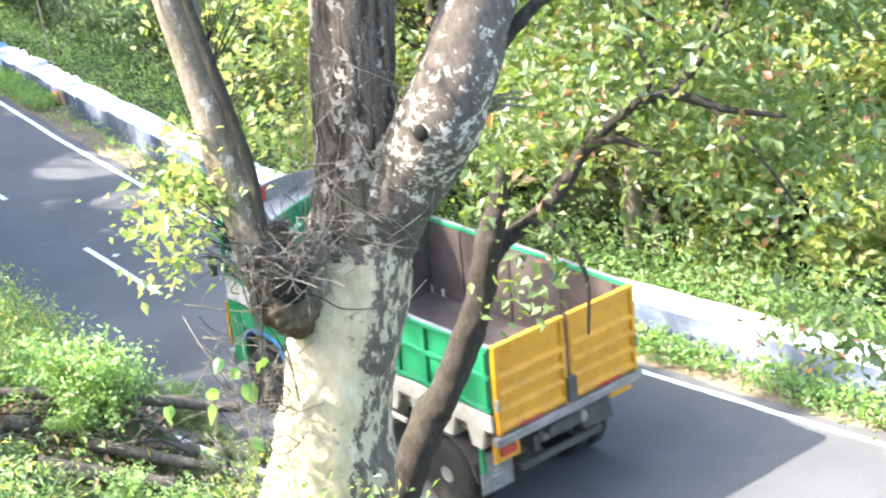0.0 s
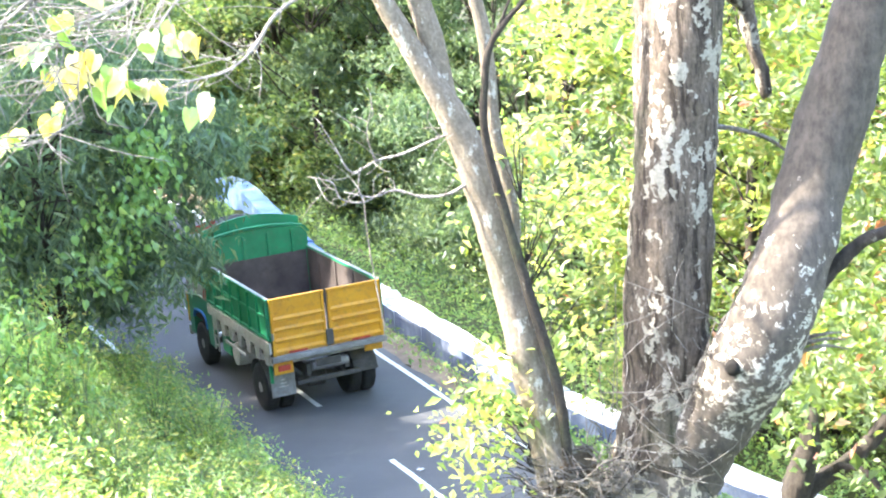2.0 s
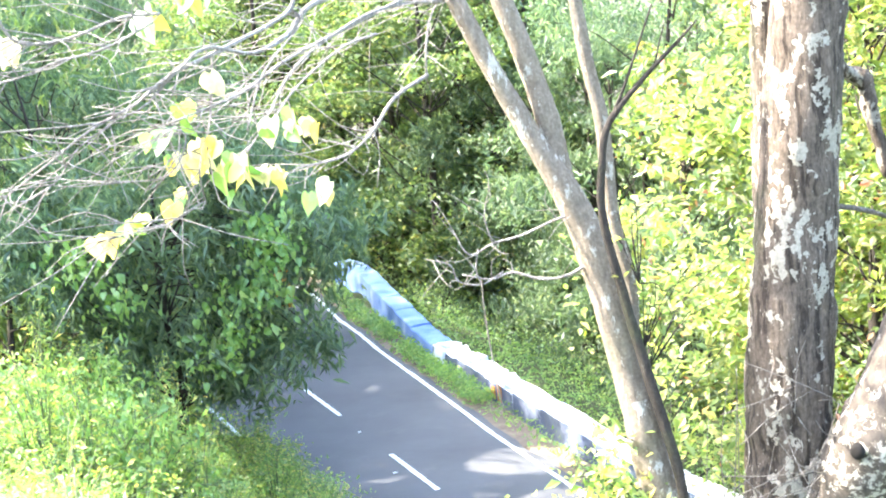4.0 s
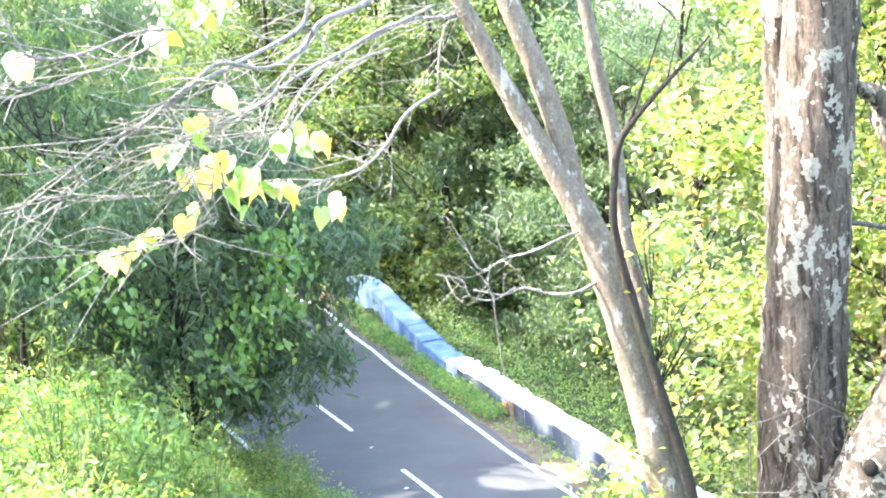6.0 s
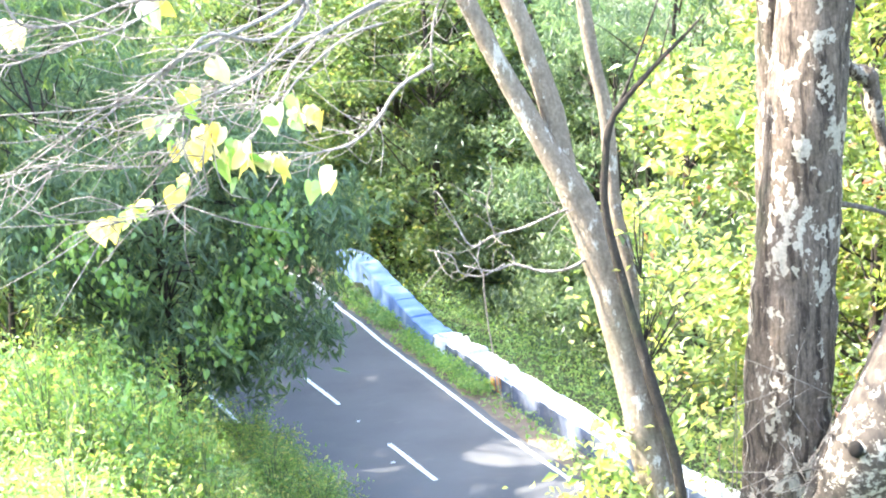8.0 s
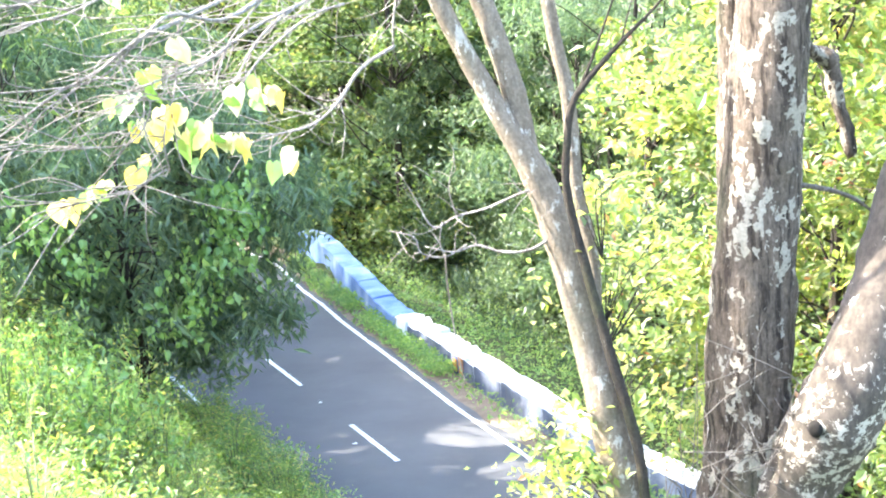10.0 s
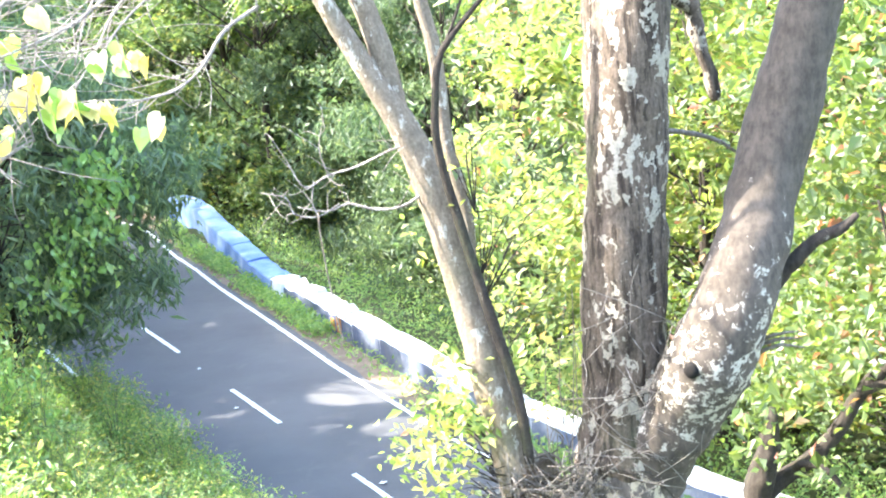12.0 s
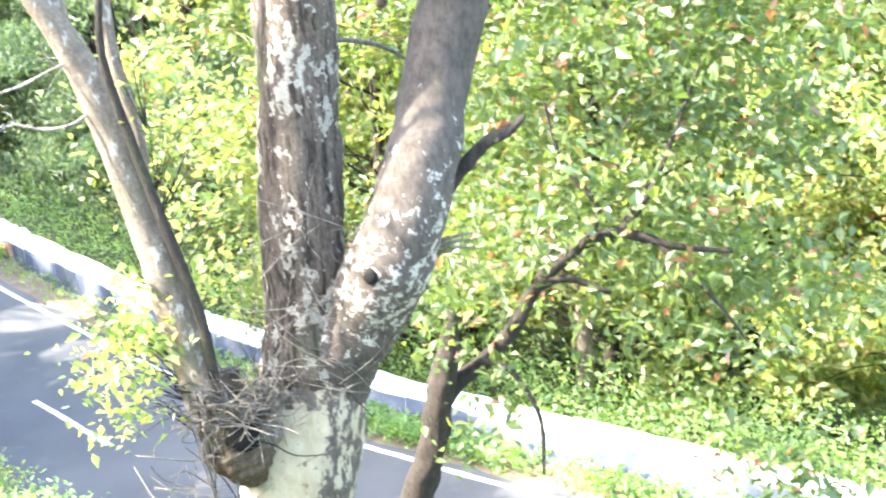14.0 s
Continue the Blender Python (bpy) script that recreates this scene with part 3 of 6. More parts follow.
# ---- trees ----
def grow_tree(rng, height, crown_base, radius, clumps, leaves, size, trunk_r=0.16, aspect=0.45, droop=0.3, flat=0.6, lean=(0, 0)):
    """Trunk limbs and leaf centres of a tree at the origin."""
    tubes = []
    top = np.array([lean[0], lean[1], height * 0.9])
    nodes = []
    for k in range(6):
        f = k / 5
        nodes.append((top[0] * f + rng.normal(0, 0.1) * (k > 0), top[1] * f + rng.normal(0, 0.1) * (k > 0), -0.6 + (height * 0.9 + 0.6) * f, trunk_r * (1.25 - 1.05 * f)))
    tubes.append(nodes)
    pts = []
    for c in range(clumps):
        f = rng.uniform(0, 1)
        z = crown_base + (height - crown_base) * f
        wide = radius * (0.45 + 0.75 * math.sin(math.pi * min(1, 0.15 + 0.85 * f)) ** 0.8)
        a, rr = rng.uniform(0, 2 * np.pi), wide * math.sqrt(rng.uniform(0.15, 1))
        cen = np.array([top[0] * z / height + rr * math.cos(a), top[1] * z / height + rr * math.sin(a), z])
        st = np.array([top[0] * f * 0.8, top[1] * f * 0.8, max(crown_base * 0.75, z - rr * 0.75)])
        st[2] = min(st[2], height * 0.85)
        mid = (st + cen) / 2 + rng.normal(0, 0.12, 3) + [0, 0, 0.15 * rr]
        br = trunk_r * 0.2
        kink = (st + mid) / 2 + rng.normal(0, 0.18, 3)
        kink2 = (mid + cen) / 2 + rng.normal(0, 0.2, 3)
        tubes.append([(*st, br), (*kink, br * 0.8), (*mid, br * 0.55), (*kink2, br * 0.35), (*cen, br * 0.15)])
        cr = radius * rng.uniform(0.22, 0.42)
        n = int(leaves / clumps * rng.uniform(0.6, 1.4))
        q = unit(rng.normal(size=(n, 3))) * (rng.uniform(0.1, 1, (n, 1)) ** 0.5) * cr * [1, 1, flat]
        sub = rng.normal(size=(max(4, n // 40), 3)) * cr * 0.45 * np.array([1, 1, flat])
        pick = sub[rng.integers(0, len(sub), n)] + rng.normal(size=(n, 3)) * cr * 0.16
        pts.append(cen + np.where(rng.random((n, 1)) < 0.7, pick, q))
    return tubes, np.vstack(pts)


def tree(name, at, seed, label, mat, bark, height, crown_base, radius, clumps, leaves, size, group="", origin=True, **more):
    rng = np.random.default_rng(seed)
    z = float(ground_z([at])[0])
    t = empty(name, pose(at[0], at[1], z), label, "tree", group)
    tubes, pts = grow_tree(rng, height, crown_base, radius, clumps, leaves, size, **{k: v for k, v in more.items() if k in ("trunk_r", "lean", "flat")})
    limb("trunk", tubes, bark, t, sides=5, steps=2)
    leaf_cloud("crown", rng, pts, size, mat, t, aspect=more.get("aspect", 0.45), droop=more.get("droop", 0.3), origin=(at[0], at[1], z) if origin else None)
    return t


def stand(at, proto, turn, spread=1):
    ob = copy_thing(proto, pose(at[0], at[1], float(ground_z([at])[0]), 0, 0, turn))
    k = 0.75 + 0.5 * ((turn * 7.31) % 1.0) ** 1.5
    ob.scale = (k * spread, k * spread, k) if spread != 1 else (1, 1, 1)
    return ob


def by_road(s_xy, off):
    (x, y), _ = along(nearest_s(*s_xy), off)
    return (x, y)


def build_main_tree():
    t = empty("forked_tree", pose(0.7, 13.0, 2.6), "old forked tree, flaking grey bark peeled to pale wood", "tree")
    inv = t.matrix_world.inverted()

    def local(nodes):
        return [(*(inv @ Vector(n[:3])), n[3]) for n in nodes]

    foot = [(0.4, 12.98, 1.2, 0.9), (0.5, 12.98, 2.2, 0.76), (0.58, 12.98, 3.2, 0.66), (0.65, 12.98, 3.88, 0.59), (0.77, 12.98, 4.41, 0.505), (0.91, 12.97, 5.18, 0.46), (1.09, 12.96, 5.8, 0.455), (1.18, 12.95, 6.2, 0.43), (1.22, 12.95, 6.7, 0.33)]
    limb("trunk", [local(foot)], BARK_BARE, t, "lower trunk peeled to cream wood", 28, 10, 0.10, 2.6)
    stem = [(1.1, 12.96, 5.9, 0.35), (1.18, 12.95, 6.4, 0.385), (1.22, 12.94, 6.92, 0.345), (1.29, 12.93, 7.84, 0.33), (1.39, 12.92, 8.93, 0.305), (1.515, 12.91, 9.99, 0.287), (1.66, 12.9, 11.2, 0.265), (2.0, 12.9, 14.0, 0.22), (2.1, 13.0, 17.0, 0.1)]
    limb("stem", [local(stem)], BARK_MAIN, t, "straight stem with flaking bark", 26, 12, 0.13, 3.4)
    right = [(1.08, 12.97, 5.4, 0.22), (1.12, 12.95, 5.95, 0.300), (1.35, 12.88, 6.37, 0.314), (1.60, 12.74, 6.81, 0.314), (1.88, 12.52, 7.36, 0.326), (2.14, 12.58, 7.90, 0.290), (2.43, 12.84, 8.63, 0.269), (2.74, 12.90, 9.54, 0.241), (3.05, 12.86, 10.59, 0.218), (3.6, 12.6, 13, 0.17), (4, 12.5, 15.5, 0.07)]
    limb("limb", [local(right)], BARK_LICHEN, t, "leaning grey limb with white flakes", 24, 12, 0.12, 3.2)
    back = [(1.2, 13.2, 7.0, 0.05), (1.2, 13.22, 8.0, 0.09), (1.22, 13.23, 9.13, 0.11), (1.29, 13.23, 9.99, 0.125), (1.32, 13.23, 11.2, 0.13), (1.3, 13.4, 13.0, 0.06)]
    limb("stem", [local(back)], BARK_MAIN, t, "flaking slab of loose bark", 14, 8, 0.2, 4.0)
    left = [(0.98, 12.88, 6.05, 0.27), (0.74, 12.85, 5.98, 0.24), (0.5, 12.8, 6.05, 0.215), (0.37, 12.8, 6.4, 0.19), (0.28, 12.8, 6.75, 0.168), (0.20, 12.8, 7.2, 0.155), (0.07, 12.8, 7.95, 0.14), (-0.08, 12.8, 8.7, 0.138), (-0.25, 12.8, 9.22, 0.115), (-0.47, 12.79, 9.66, 0.085), (-0.74, 12.78, 10.23, 0.074), (-0.98, 12.77, 10.8, 0.066), (-1.5, 12.7, 12.0, 0.05)]
    limb("limb", [local(left)], BARK_PALE, t, "slender pale leaning limb", 16, 8, 0.10, 4.0)
    stub = [(0.42, 12.8, 6.55, 0.17), (0.47, 12.77, 6.2, 0.23), (0.55, 12.73, 5.92, 0.25), (0.60, 12.70, 5.74, 0.19), (0.61, 12.70, 5.62, 0.06)]
    limb("stub", [local(stub)], ROTTEN_SHADED, t, "broken rotten stub", 26, 12, 0.34, 6.0)
    # solid lump, the hollow's inner shade given as near-black colour
    limb("hollow", [local([(0.56, 12.6, 6.14, 0.13), (0.56, 12.5, 6.08, 0.13), (0.56, 12.44, 6.04, 0.04)])], HOLE_SHADE, t, "rotten hollow, inner shade coloured near-black", 12, 3, 0.3, 9.0)
    limb("limb", [local([(-0.26, 12.84, 9.15, 0.08), (-0.33, 12.88, 9.5, 0.09), (-0.38, 12.89, 9.85, 0.089), (-0.53, 12.89, 10.41, 0.084), (-0.7, 12.88, 10.95, 0.08), (-0.95, 12.9, 12.0, 0.05)])], BARK_PALE, t, "", 14, 8, 0.1, 4.0)
    limb("branch", [local([(0.12, 12.9, 8.0, 0.04), (0.13, 13.05, 8.44, 0.062), (0.04, 13.1, 9.06, 0.06), (0.02, 13.1, 9.75, 0.058), (-0.06, 13.1, 10.25, 0.055), (-0.13, 13.1, 10.87, 0.05), (-0.25, 13.1, 11.8, 0.03)])], BARK_PALE, t, "", 10, 6, 0.1, 5.0)
    limb("vine", [local([(0.42, 12.6, 6.6, 0.04), (0.38, 12.62, 7.14, 0.043), (0.2, 12.62, 7.94, 0.042), (0.07, 12.62, 8.55, 0.038), (-0.03, 12.6, 9.11, 0.033), (-0.01, 12.6, 9.48, 0.031), (0.07, 12.6, 9.81, 0.027), (0.35, 12.6, 10.12, 0.02), (0.63, 12.58, 10.38, 0.012), (0.75, 12.56, 10.5, 0.006)]),
                  local([(0.07, 12.6, 9.8, 0.018), (0.21, 12.6, 10.09, 0.012), (0.44, 12.59, 10.64, 0.007)]), local([(0.42, 12.6, 10.17, 0.01), (0.47, 12.58, 10.35, 0.006), (0.52, 12.58, 10.5, 0.004)])], BARK_DARK, t, "dark climbing stem", 8, 6, 0.12, 8.0)
    limb("branch", [local([(2.14, 12.55, 7.55, 0.085), (2.32, 12.64, 7.72, 0.074), (2.49, 12.66, 7.91, 0.062), (2.73, 12.61, 8.12, 0.05), (2.9, 12.58, 8.19, 0.042), (3.02, 12.54, 8.3, 0.022)])], BARK_DARK, t, "charred dead branch", 10, 6, 0.22, 9.0)
    for k, (dx, dz) in enumerate(((0, 0), (0.02, -0.05), (-0.03, 0.04))):
        limb("stick", [local([(2.2 + dx, 12.55, 7.36 + dz, 0.02), (2.38, 12.47, 7.42 + dz, 0.014), (2.53 + dx, 12.42, 7.42 + dz * 1.5, 0.005)])], TWIG_GREY, t, "", 6, 4)
    limb("branch", [local([(1.6, 13.0, 10.2, 0.07), (1.88, 13.4, 9.96, 0.064), (2.03, 13.45, 9.86, 0.068), (2.06, 13.44, 9.62, 0.06), (2.13, 13.44, 9.36, 0.056), (2.17, 13.44, 9.14, 0.05), (2.175, 13.44, 9.12, 0.012)])], BARK_MAIN, t, "", 10, 6, 0.3, 8.0)
    limb("branch", [local([(1.35, 13.0, 9.0, 0.03), (1.75, 13.1, 8.97, 0.022), (2.1, 13.2, 8.85, 0.018), (2.3, 13.2, 8.7, 0.01)])], TWIG_GREY, t, "", 6, 4)
    # peeled oval and a knot hole, a solid stub coloured near-black for shade
    limb("knot_hole", [local([(1.70, 12.40, 7.32, 0.06), (1.67, 12.27, 7.32, 0.06), (1.66, 12.21, 7.32, 0.05), (1.655, 12.195, 7.32, 0.012)])], HOLE_SHADE, t, "knot hole, inner shade coloured near-black", 12, 3, 0.15, 9.0)
    return t


def dead_sprays():
    """Bare twigs hanging from the slender limb."""
    rng = np.random.default_rng(21)
    t = empty("dead_branch", pose(-0.12, 12.7, 8.79), "bleached leafless dead twigs hanging from a limb", "branch")
    inv = t.matrix_world.inverted()
    runs = [[(-0.1, 12.75, 8.80, 0.026), (-0.32, 12.7, 8.69, 0.02), (-0.53, 12.69, 8.68, 0.018), (-0.73, 12.68, 8.75, 0.016), (-0.9, 12.67, 8.71, 0.013), (-1.11, 12.65, 8.77, 0.007)],
            [(-0.43, 12.69, 9.1, 0.016), (-0.65, 12.68, 9.02, 0.016), (-0.86, 12.67, 8.98, 0.016), (-1.04, 12.66, 8.91, 0.014), (-1.14, 12.65, 9.1, 0.009), (-1.25, 12.64, 9.33, 0.005)],
            [(-0.2, 12.75, 9.16, 0.018), (-0.43, 12.7, 9.1, 0.016)],
            [(-0.8, 12.68, 8.76, 0.01), (-0.97, 12.66, 8.68, 0.012), (-1.14, 12.65, 8.72, 0.012), (-1.19, 12.64, 8.85, 0.01), (-1.37, 12.63, 8.91, 0.005)],
            [(-0.86, 12.67, 8.98, 0.012), (-0.9, 12.64, 9.2, 0.008), (-0.84, 12.64, 9.42, 0.004)],
            [(-0.97, 12.66, 8.95, 0.01), (-1.0, 12.66, 8.8, 0.01), (-0.97, 12.66, 8.68, 0.012)]]
    for r in list(runs):
        for _ in range(5):
            k = rng.integers(0, len(r) - 1)
            p = np.array(r[k][:3]) + (np.array(r[k + 1][:3]) - np.array(r[k][:3])) * rng.random()
            d = rng.normal(0, 1, 3) * [0.16, 0.1, 0.16] + [-0.05, 0, 0.07]
            runs.append([(*p, 0.006), (*(p + d * 0.6 + rng.normal(0, 0.02, 3)), 0.005), (*(p + d), 0.003)])
    for r in runs:
        limb("twig", [[(*(inv @ Vector(n[:3])), n[3] * 0.6) for n in r]], TWIG_PALE, t, "", 5, 4)


def twig_nest():
    rng = np.random.default_rng(5)
    t = empty("twig_tangle", pose(0.5, 12.6, 6.4), "tangle of dry grey twigs caught in the tree's fork", "twigs")
    runs = []
    for k in range(170):
        c = rng.normal(0, 1, 3) * [0.2, 0.1, 0.13] + [0.04, -0.06, -0.04]
        d = unit(rng.normal(0, 1, 3) * [1, 0.5, 0.6] + [0.35, 0, -0.25]) * rng.uniform(0.1, 0.42)
        r = rng.uniform(0.002, 0.007)
        runs.append([(*(c - d), r), (*(c - d * 0.3 + rng.normal(0, 0.04, 3)), r), (*(c + d * 0.3 + rng.normal(0, 0.04, 3)), r), (*(c + d), r * 0.5)])
    for k in range(48):
        c = np.array([0.74 + rng.normal(0, 0.17), -0.1 + rng.normal(0, 0.04), 0.5 + rng.normal(0, 0.42)])
        d = unit(rng.normal(0, 1, 3) * [1, 0.25, 0.8]) * rng.uniform(0.15, 0.45)
        runs.append([(*(c - d), 0.004), (*(c + rng.normal(0, 0.05, 3)), 0.004), (*(c + d), 0.002)])
    for k in range(70):
        c = np.array([-0.36 + rng.normal(0, 0.17), 0.1 + rng.normal(0, 0.12), -1.2 + rng.normal(0, 0.35)])
        d = unit(rng.normal(0, 1, 3) * [0.9, 0.4, 0.8]) * rng.uniform(0.15, 0.5)
        runs.append([(*(c - d), 0.005), (*(c + rng.normal(0, 0.06, 3)), 0.005), (*(c + d), 0.003)])
    for k in range(14):
        x, y = rng.uniform(-0.1, 0.5), rng.uniform(0.1, 0.5)
        top = rng.uniform(0.4, 1.5)
        runs.append([(x, y, -0.2, 0.005), (x + rng.normal(0, 0.08), y, top * 0.5, 0.004), (x + rng.normal(0, 0.2), y, top, 0.002)])
    for k in range(7):
        x = rng.uniform(-0.35, 0.02)
        runs.append([(x, 0.0, 0.1, 0.006), (x + rng.normal(0, 0.05), -0.05, -0.5, 0.007), (x + rng.normal(0, 0.1), 0.0, -1.3, 0.008)])
    for k, r in enumerate(runs):
        limb("twig", [r], TWIG_GREY if k % 6 else BARK_DARK, t, "", 4, 3)
    for x, y, z in ((-0.08, 12.55, 5.53), (-0.14, 12.55, 5.29), (-0.18, 12.55, 5.11), (0.10, 12.55, 4.99), (0.15, 12.55, 4.79), (0.04, 12.55, 5.44), (0.15, 12.55, 5.24), (-0.51, 12.55, 5.18), (0.26, 12.55, 5.47)):
        v, f = leaf_cards(rng, np.zeros((1, 3)), 0.15, 0.7, 0.5, 0.25, heart=True)
        ob = mesh_part("leaf", v, f, LEAF_CREEPER, t, "fresh green leaf")
        ob.location = (x - 0.5, y - 12.6, z - 6.4)
    limb("string", [[(-1.46, -0.03, 2.33, 0.005), (-1.46, -0.03, 2.1, 0.006), (-1.44, -0.03, 1.8, 0.006), (-1.41, -0.03, 1.5, 0.006), (-1.38, -0.03, 1.3, 0.004)]], TWIG_GREY, t, "thin hanging dry tendril", 4, 4)


def bare_boughs():
    """Arching bare boughs with a few heart-shaped leaves, reaching out over the bank."""
    rng = np.random.default_rng(8)
    t = empty("bare_bough", pose(-1.0, 12.5, 10.6), "arching pale leafless boughs with few yellow-green heart-shaped leaves", "branch")
    inv = t.matrix_world.inverted()
    arching = [
        [(-1.46, 11.71, 11.06, 0.031), (-1.57, 11.37, 10.97, 0.026), (-1.74, 10.77, 10.91, 0.023), (-1.83, 10.46, 10.77, 0.021), (-1.95, 9.9, 10.71, 0.016), (-2.06, 9.21, 10.8, 0.014), (-2.22, 9.03, 10.68, 0.011), (-2.5, 8.96, 10.49, 0.008), (-3.19, 8.74, 10.49, 0.006)],
        [(-1.77, 10.59, 11.05, 0.017), (-1.83, 10.42, 10.89, 0.017), (-2.05, 9.29, 10.76, 0.016), (-2.22, 9.03, 10.69, 0.015), (-2.43, 8.98, 10.55, 0.012), (-2.67, 8.91, 10.44, 0.009), (-2.91, 8.83, 10.28, 0.008), (-3.15, 8.75, 10.13, 0.006)]]
    middle = [
        [(-1.2, 12.48, 10.89, 0.016), (-1.45, 11.8, 10.79, 0.017), (-1.62, 11.28, 10.72, 0.015), (-1.85, 10.42, 10.62, 0.014), (-1.99, 9.81, 10.51, 0.01), (-2.09, 9.2, 10.48, 0.008), (-2.27, 9.02, 10.43, 0.008)],
        [(-1.06, 12.76, 10.79, 0.019), (-1.33, 12.14, 10.82, 0.018), (-1.56, 11.45, 10.76, 0.015), (-1.82, 10.59, 10.57, 0.012), (-1.96, 10.06, 10.28, 0.008), (-2.03, 9.8, 10.15, 0.007)],
        [(-1.46, 11.79, 10.65, 0.014), (-1.63, 11.28, 10.61, 0.011), (-1.83, 10.59, 10.44, 0.01), (-1.92, 10.24, 10.3, 0.008)]]
    reaching = [
        [(-2.24, 9.03, 11.01, 0.011), (-2.44, 8.97, 11.01, 0.011), (-2.67, 8.91, 10.94, 0.011), (-2.84, 8.85, 10.92, 0.012), (-2.98, 8.81, 10.96, 0.011), (-3.06, 8.78, 11.16, 0.008), (-3.08, 8.78, 11.24, 0.006)],
        [(-2.28, 9.02, 10.97, 0.009), (-2.54, 8.95, 10.86, 0.009), (-2.77, 8.88, 10.82, 0.009), (-3.0, 8.8, 10.75, 0.006), (-3.16, 8.75, 10.74, 0.006)],
        [(-1.77, 10.6, 11.08, 0.009), (-1.8, 10.55, 10.91, 0.01), (-1.77, 10.68, 10.83, 0.009), (-1.93, 10.07, 10.58, 0.008), (-2.01, 9.8, 10.28, 0.007)]]
    low = [
        [(-1.21, 12.56, 10.28, 0.018), (-1.41, 12.05, 10.18, 0.018), (-1.55, 11.7, 9.99, 0.013), (-1.69, 11.27, 9.9, 0.011), (-1.88, 10.58, 9.94, 0.007)],
        [(-1.22, 12.56, 10.24, 0.012), (-1.2, 12.56, 10.48, 0.012), (-1.14, 12.65, 10.72, 0.008), (-0.97, 12.76, 10.94, 0.008)],
        [(-2.05, 9.29, 10.75, 0.008), (-2.09, 9.24, 10.42, 0.006), (-2.14, 9.06, 10.17, 0.006), (-2.15, 9.15, 9.97, 0.008)]]
    tips = [
        [(-2.15, 9.1, 9.99, 0.009), (-2.33, 9.0, 9.9, 0.008), (-2.53, 8.95, 9.87, 0.006), (-2.71, 8.9, 9.85, 0.006)],
        [(-2.53, 8.95, 10.48, 0.006), (-2.74, 8.89, 10.35, 0.006), (-2.87, 8.85, 10.19, 0.006), (-3.07, 8.78, 10.09, 0.006)],
        [(-2.36, 9.0, 10.43, 0.006), (-2.19, 9.04, 10.36, 0.006), (-2.3, 9.01, 10.16, 0.006), (-2.56, 8.94, 10.15, 0.006)]]
    runs = arching + middle + reaching + low + tips
    spots = [(-2.04, 9.15, 10.58), (-2.2, 9.15, 10.45), (-2.32, 9.15, 10.16), (-2.37, 9.15, 10.33), (-2.11, 9.15, 10.25), (-2.3, 9.15, 9.99), (-2.05, 9.15, 10.05), (-1.8, 9.15, 10.09), (-1.71, 9.15, 10.04), (-1.63, 9.15, 10.34), (-1.76, 9.15, 10.31), (-1.56, 9.15, 10.31), (-2.01, 9.15, 10.15), (-1.91, 9.15, 10.11), (-2.55, 9.15, 9.86), (-2.71, 9.15, 9.8), (-2.15, 9.15, 11.06), (-2.35, 9.15, 10.94), (-2.0, 9.15, 11.07), (-3.16, 9.15, 10.86), (-1.53, 9.15, 9.98), (-2.18, 9.15, 10.14)]
    extra = []
    for r in runs:
        for _ in range(24):
            k = rng.integers(0, len(r) - 1)
            p = np.array(r[k][:3]) + (np.array(r[k + 1][:3]) - np.array(r[k][:3])) * rng.random()
            d = rng.normal(0, 1, 3) * [0.27, 0.22, 0.16] + [-0.2, -0.05, -0.06]
            extra.append([(*p, 0.004), (*(p + d * 0.5 + rng.normal(0, 0.03, 3)), 0.0032), (*(p + d + [0, 0, rng.normal(0, 0.05)]), 0.002)])
    for r in runs:
        limb("bough", [[(*(inv @ Vector(n[:3])), n[3] * 0.8) for n in r]], TWIG_PALE, t, "", 7, 5, 0.08, 9)
    limb("twig", [[(*(inv @ Vector(n[:3])), n[3]) for n in r] for r in extra], TWIG_PALE, t, "", 4, 3)["kind"] = "stuff"
    for c in spots:
        for k in range(3):
            p = inv @ (Vector(c) + Vector(rng.normal(0, 0.045 if k else 0.01, 3)))
            v, f = leaf_cards(rng, np.zeros((1, 3)), 0.15 if k == 0 else 0.11, 0.9, 0.5, 0.2, heart=True)
            ob = mesh_part("leaf", v, f, LEAF_HEART, t)
            ob.location = p


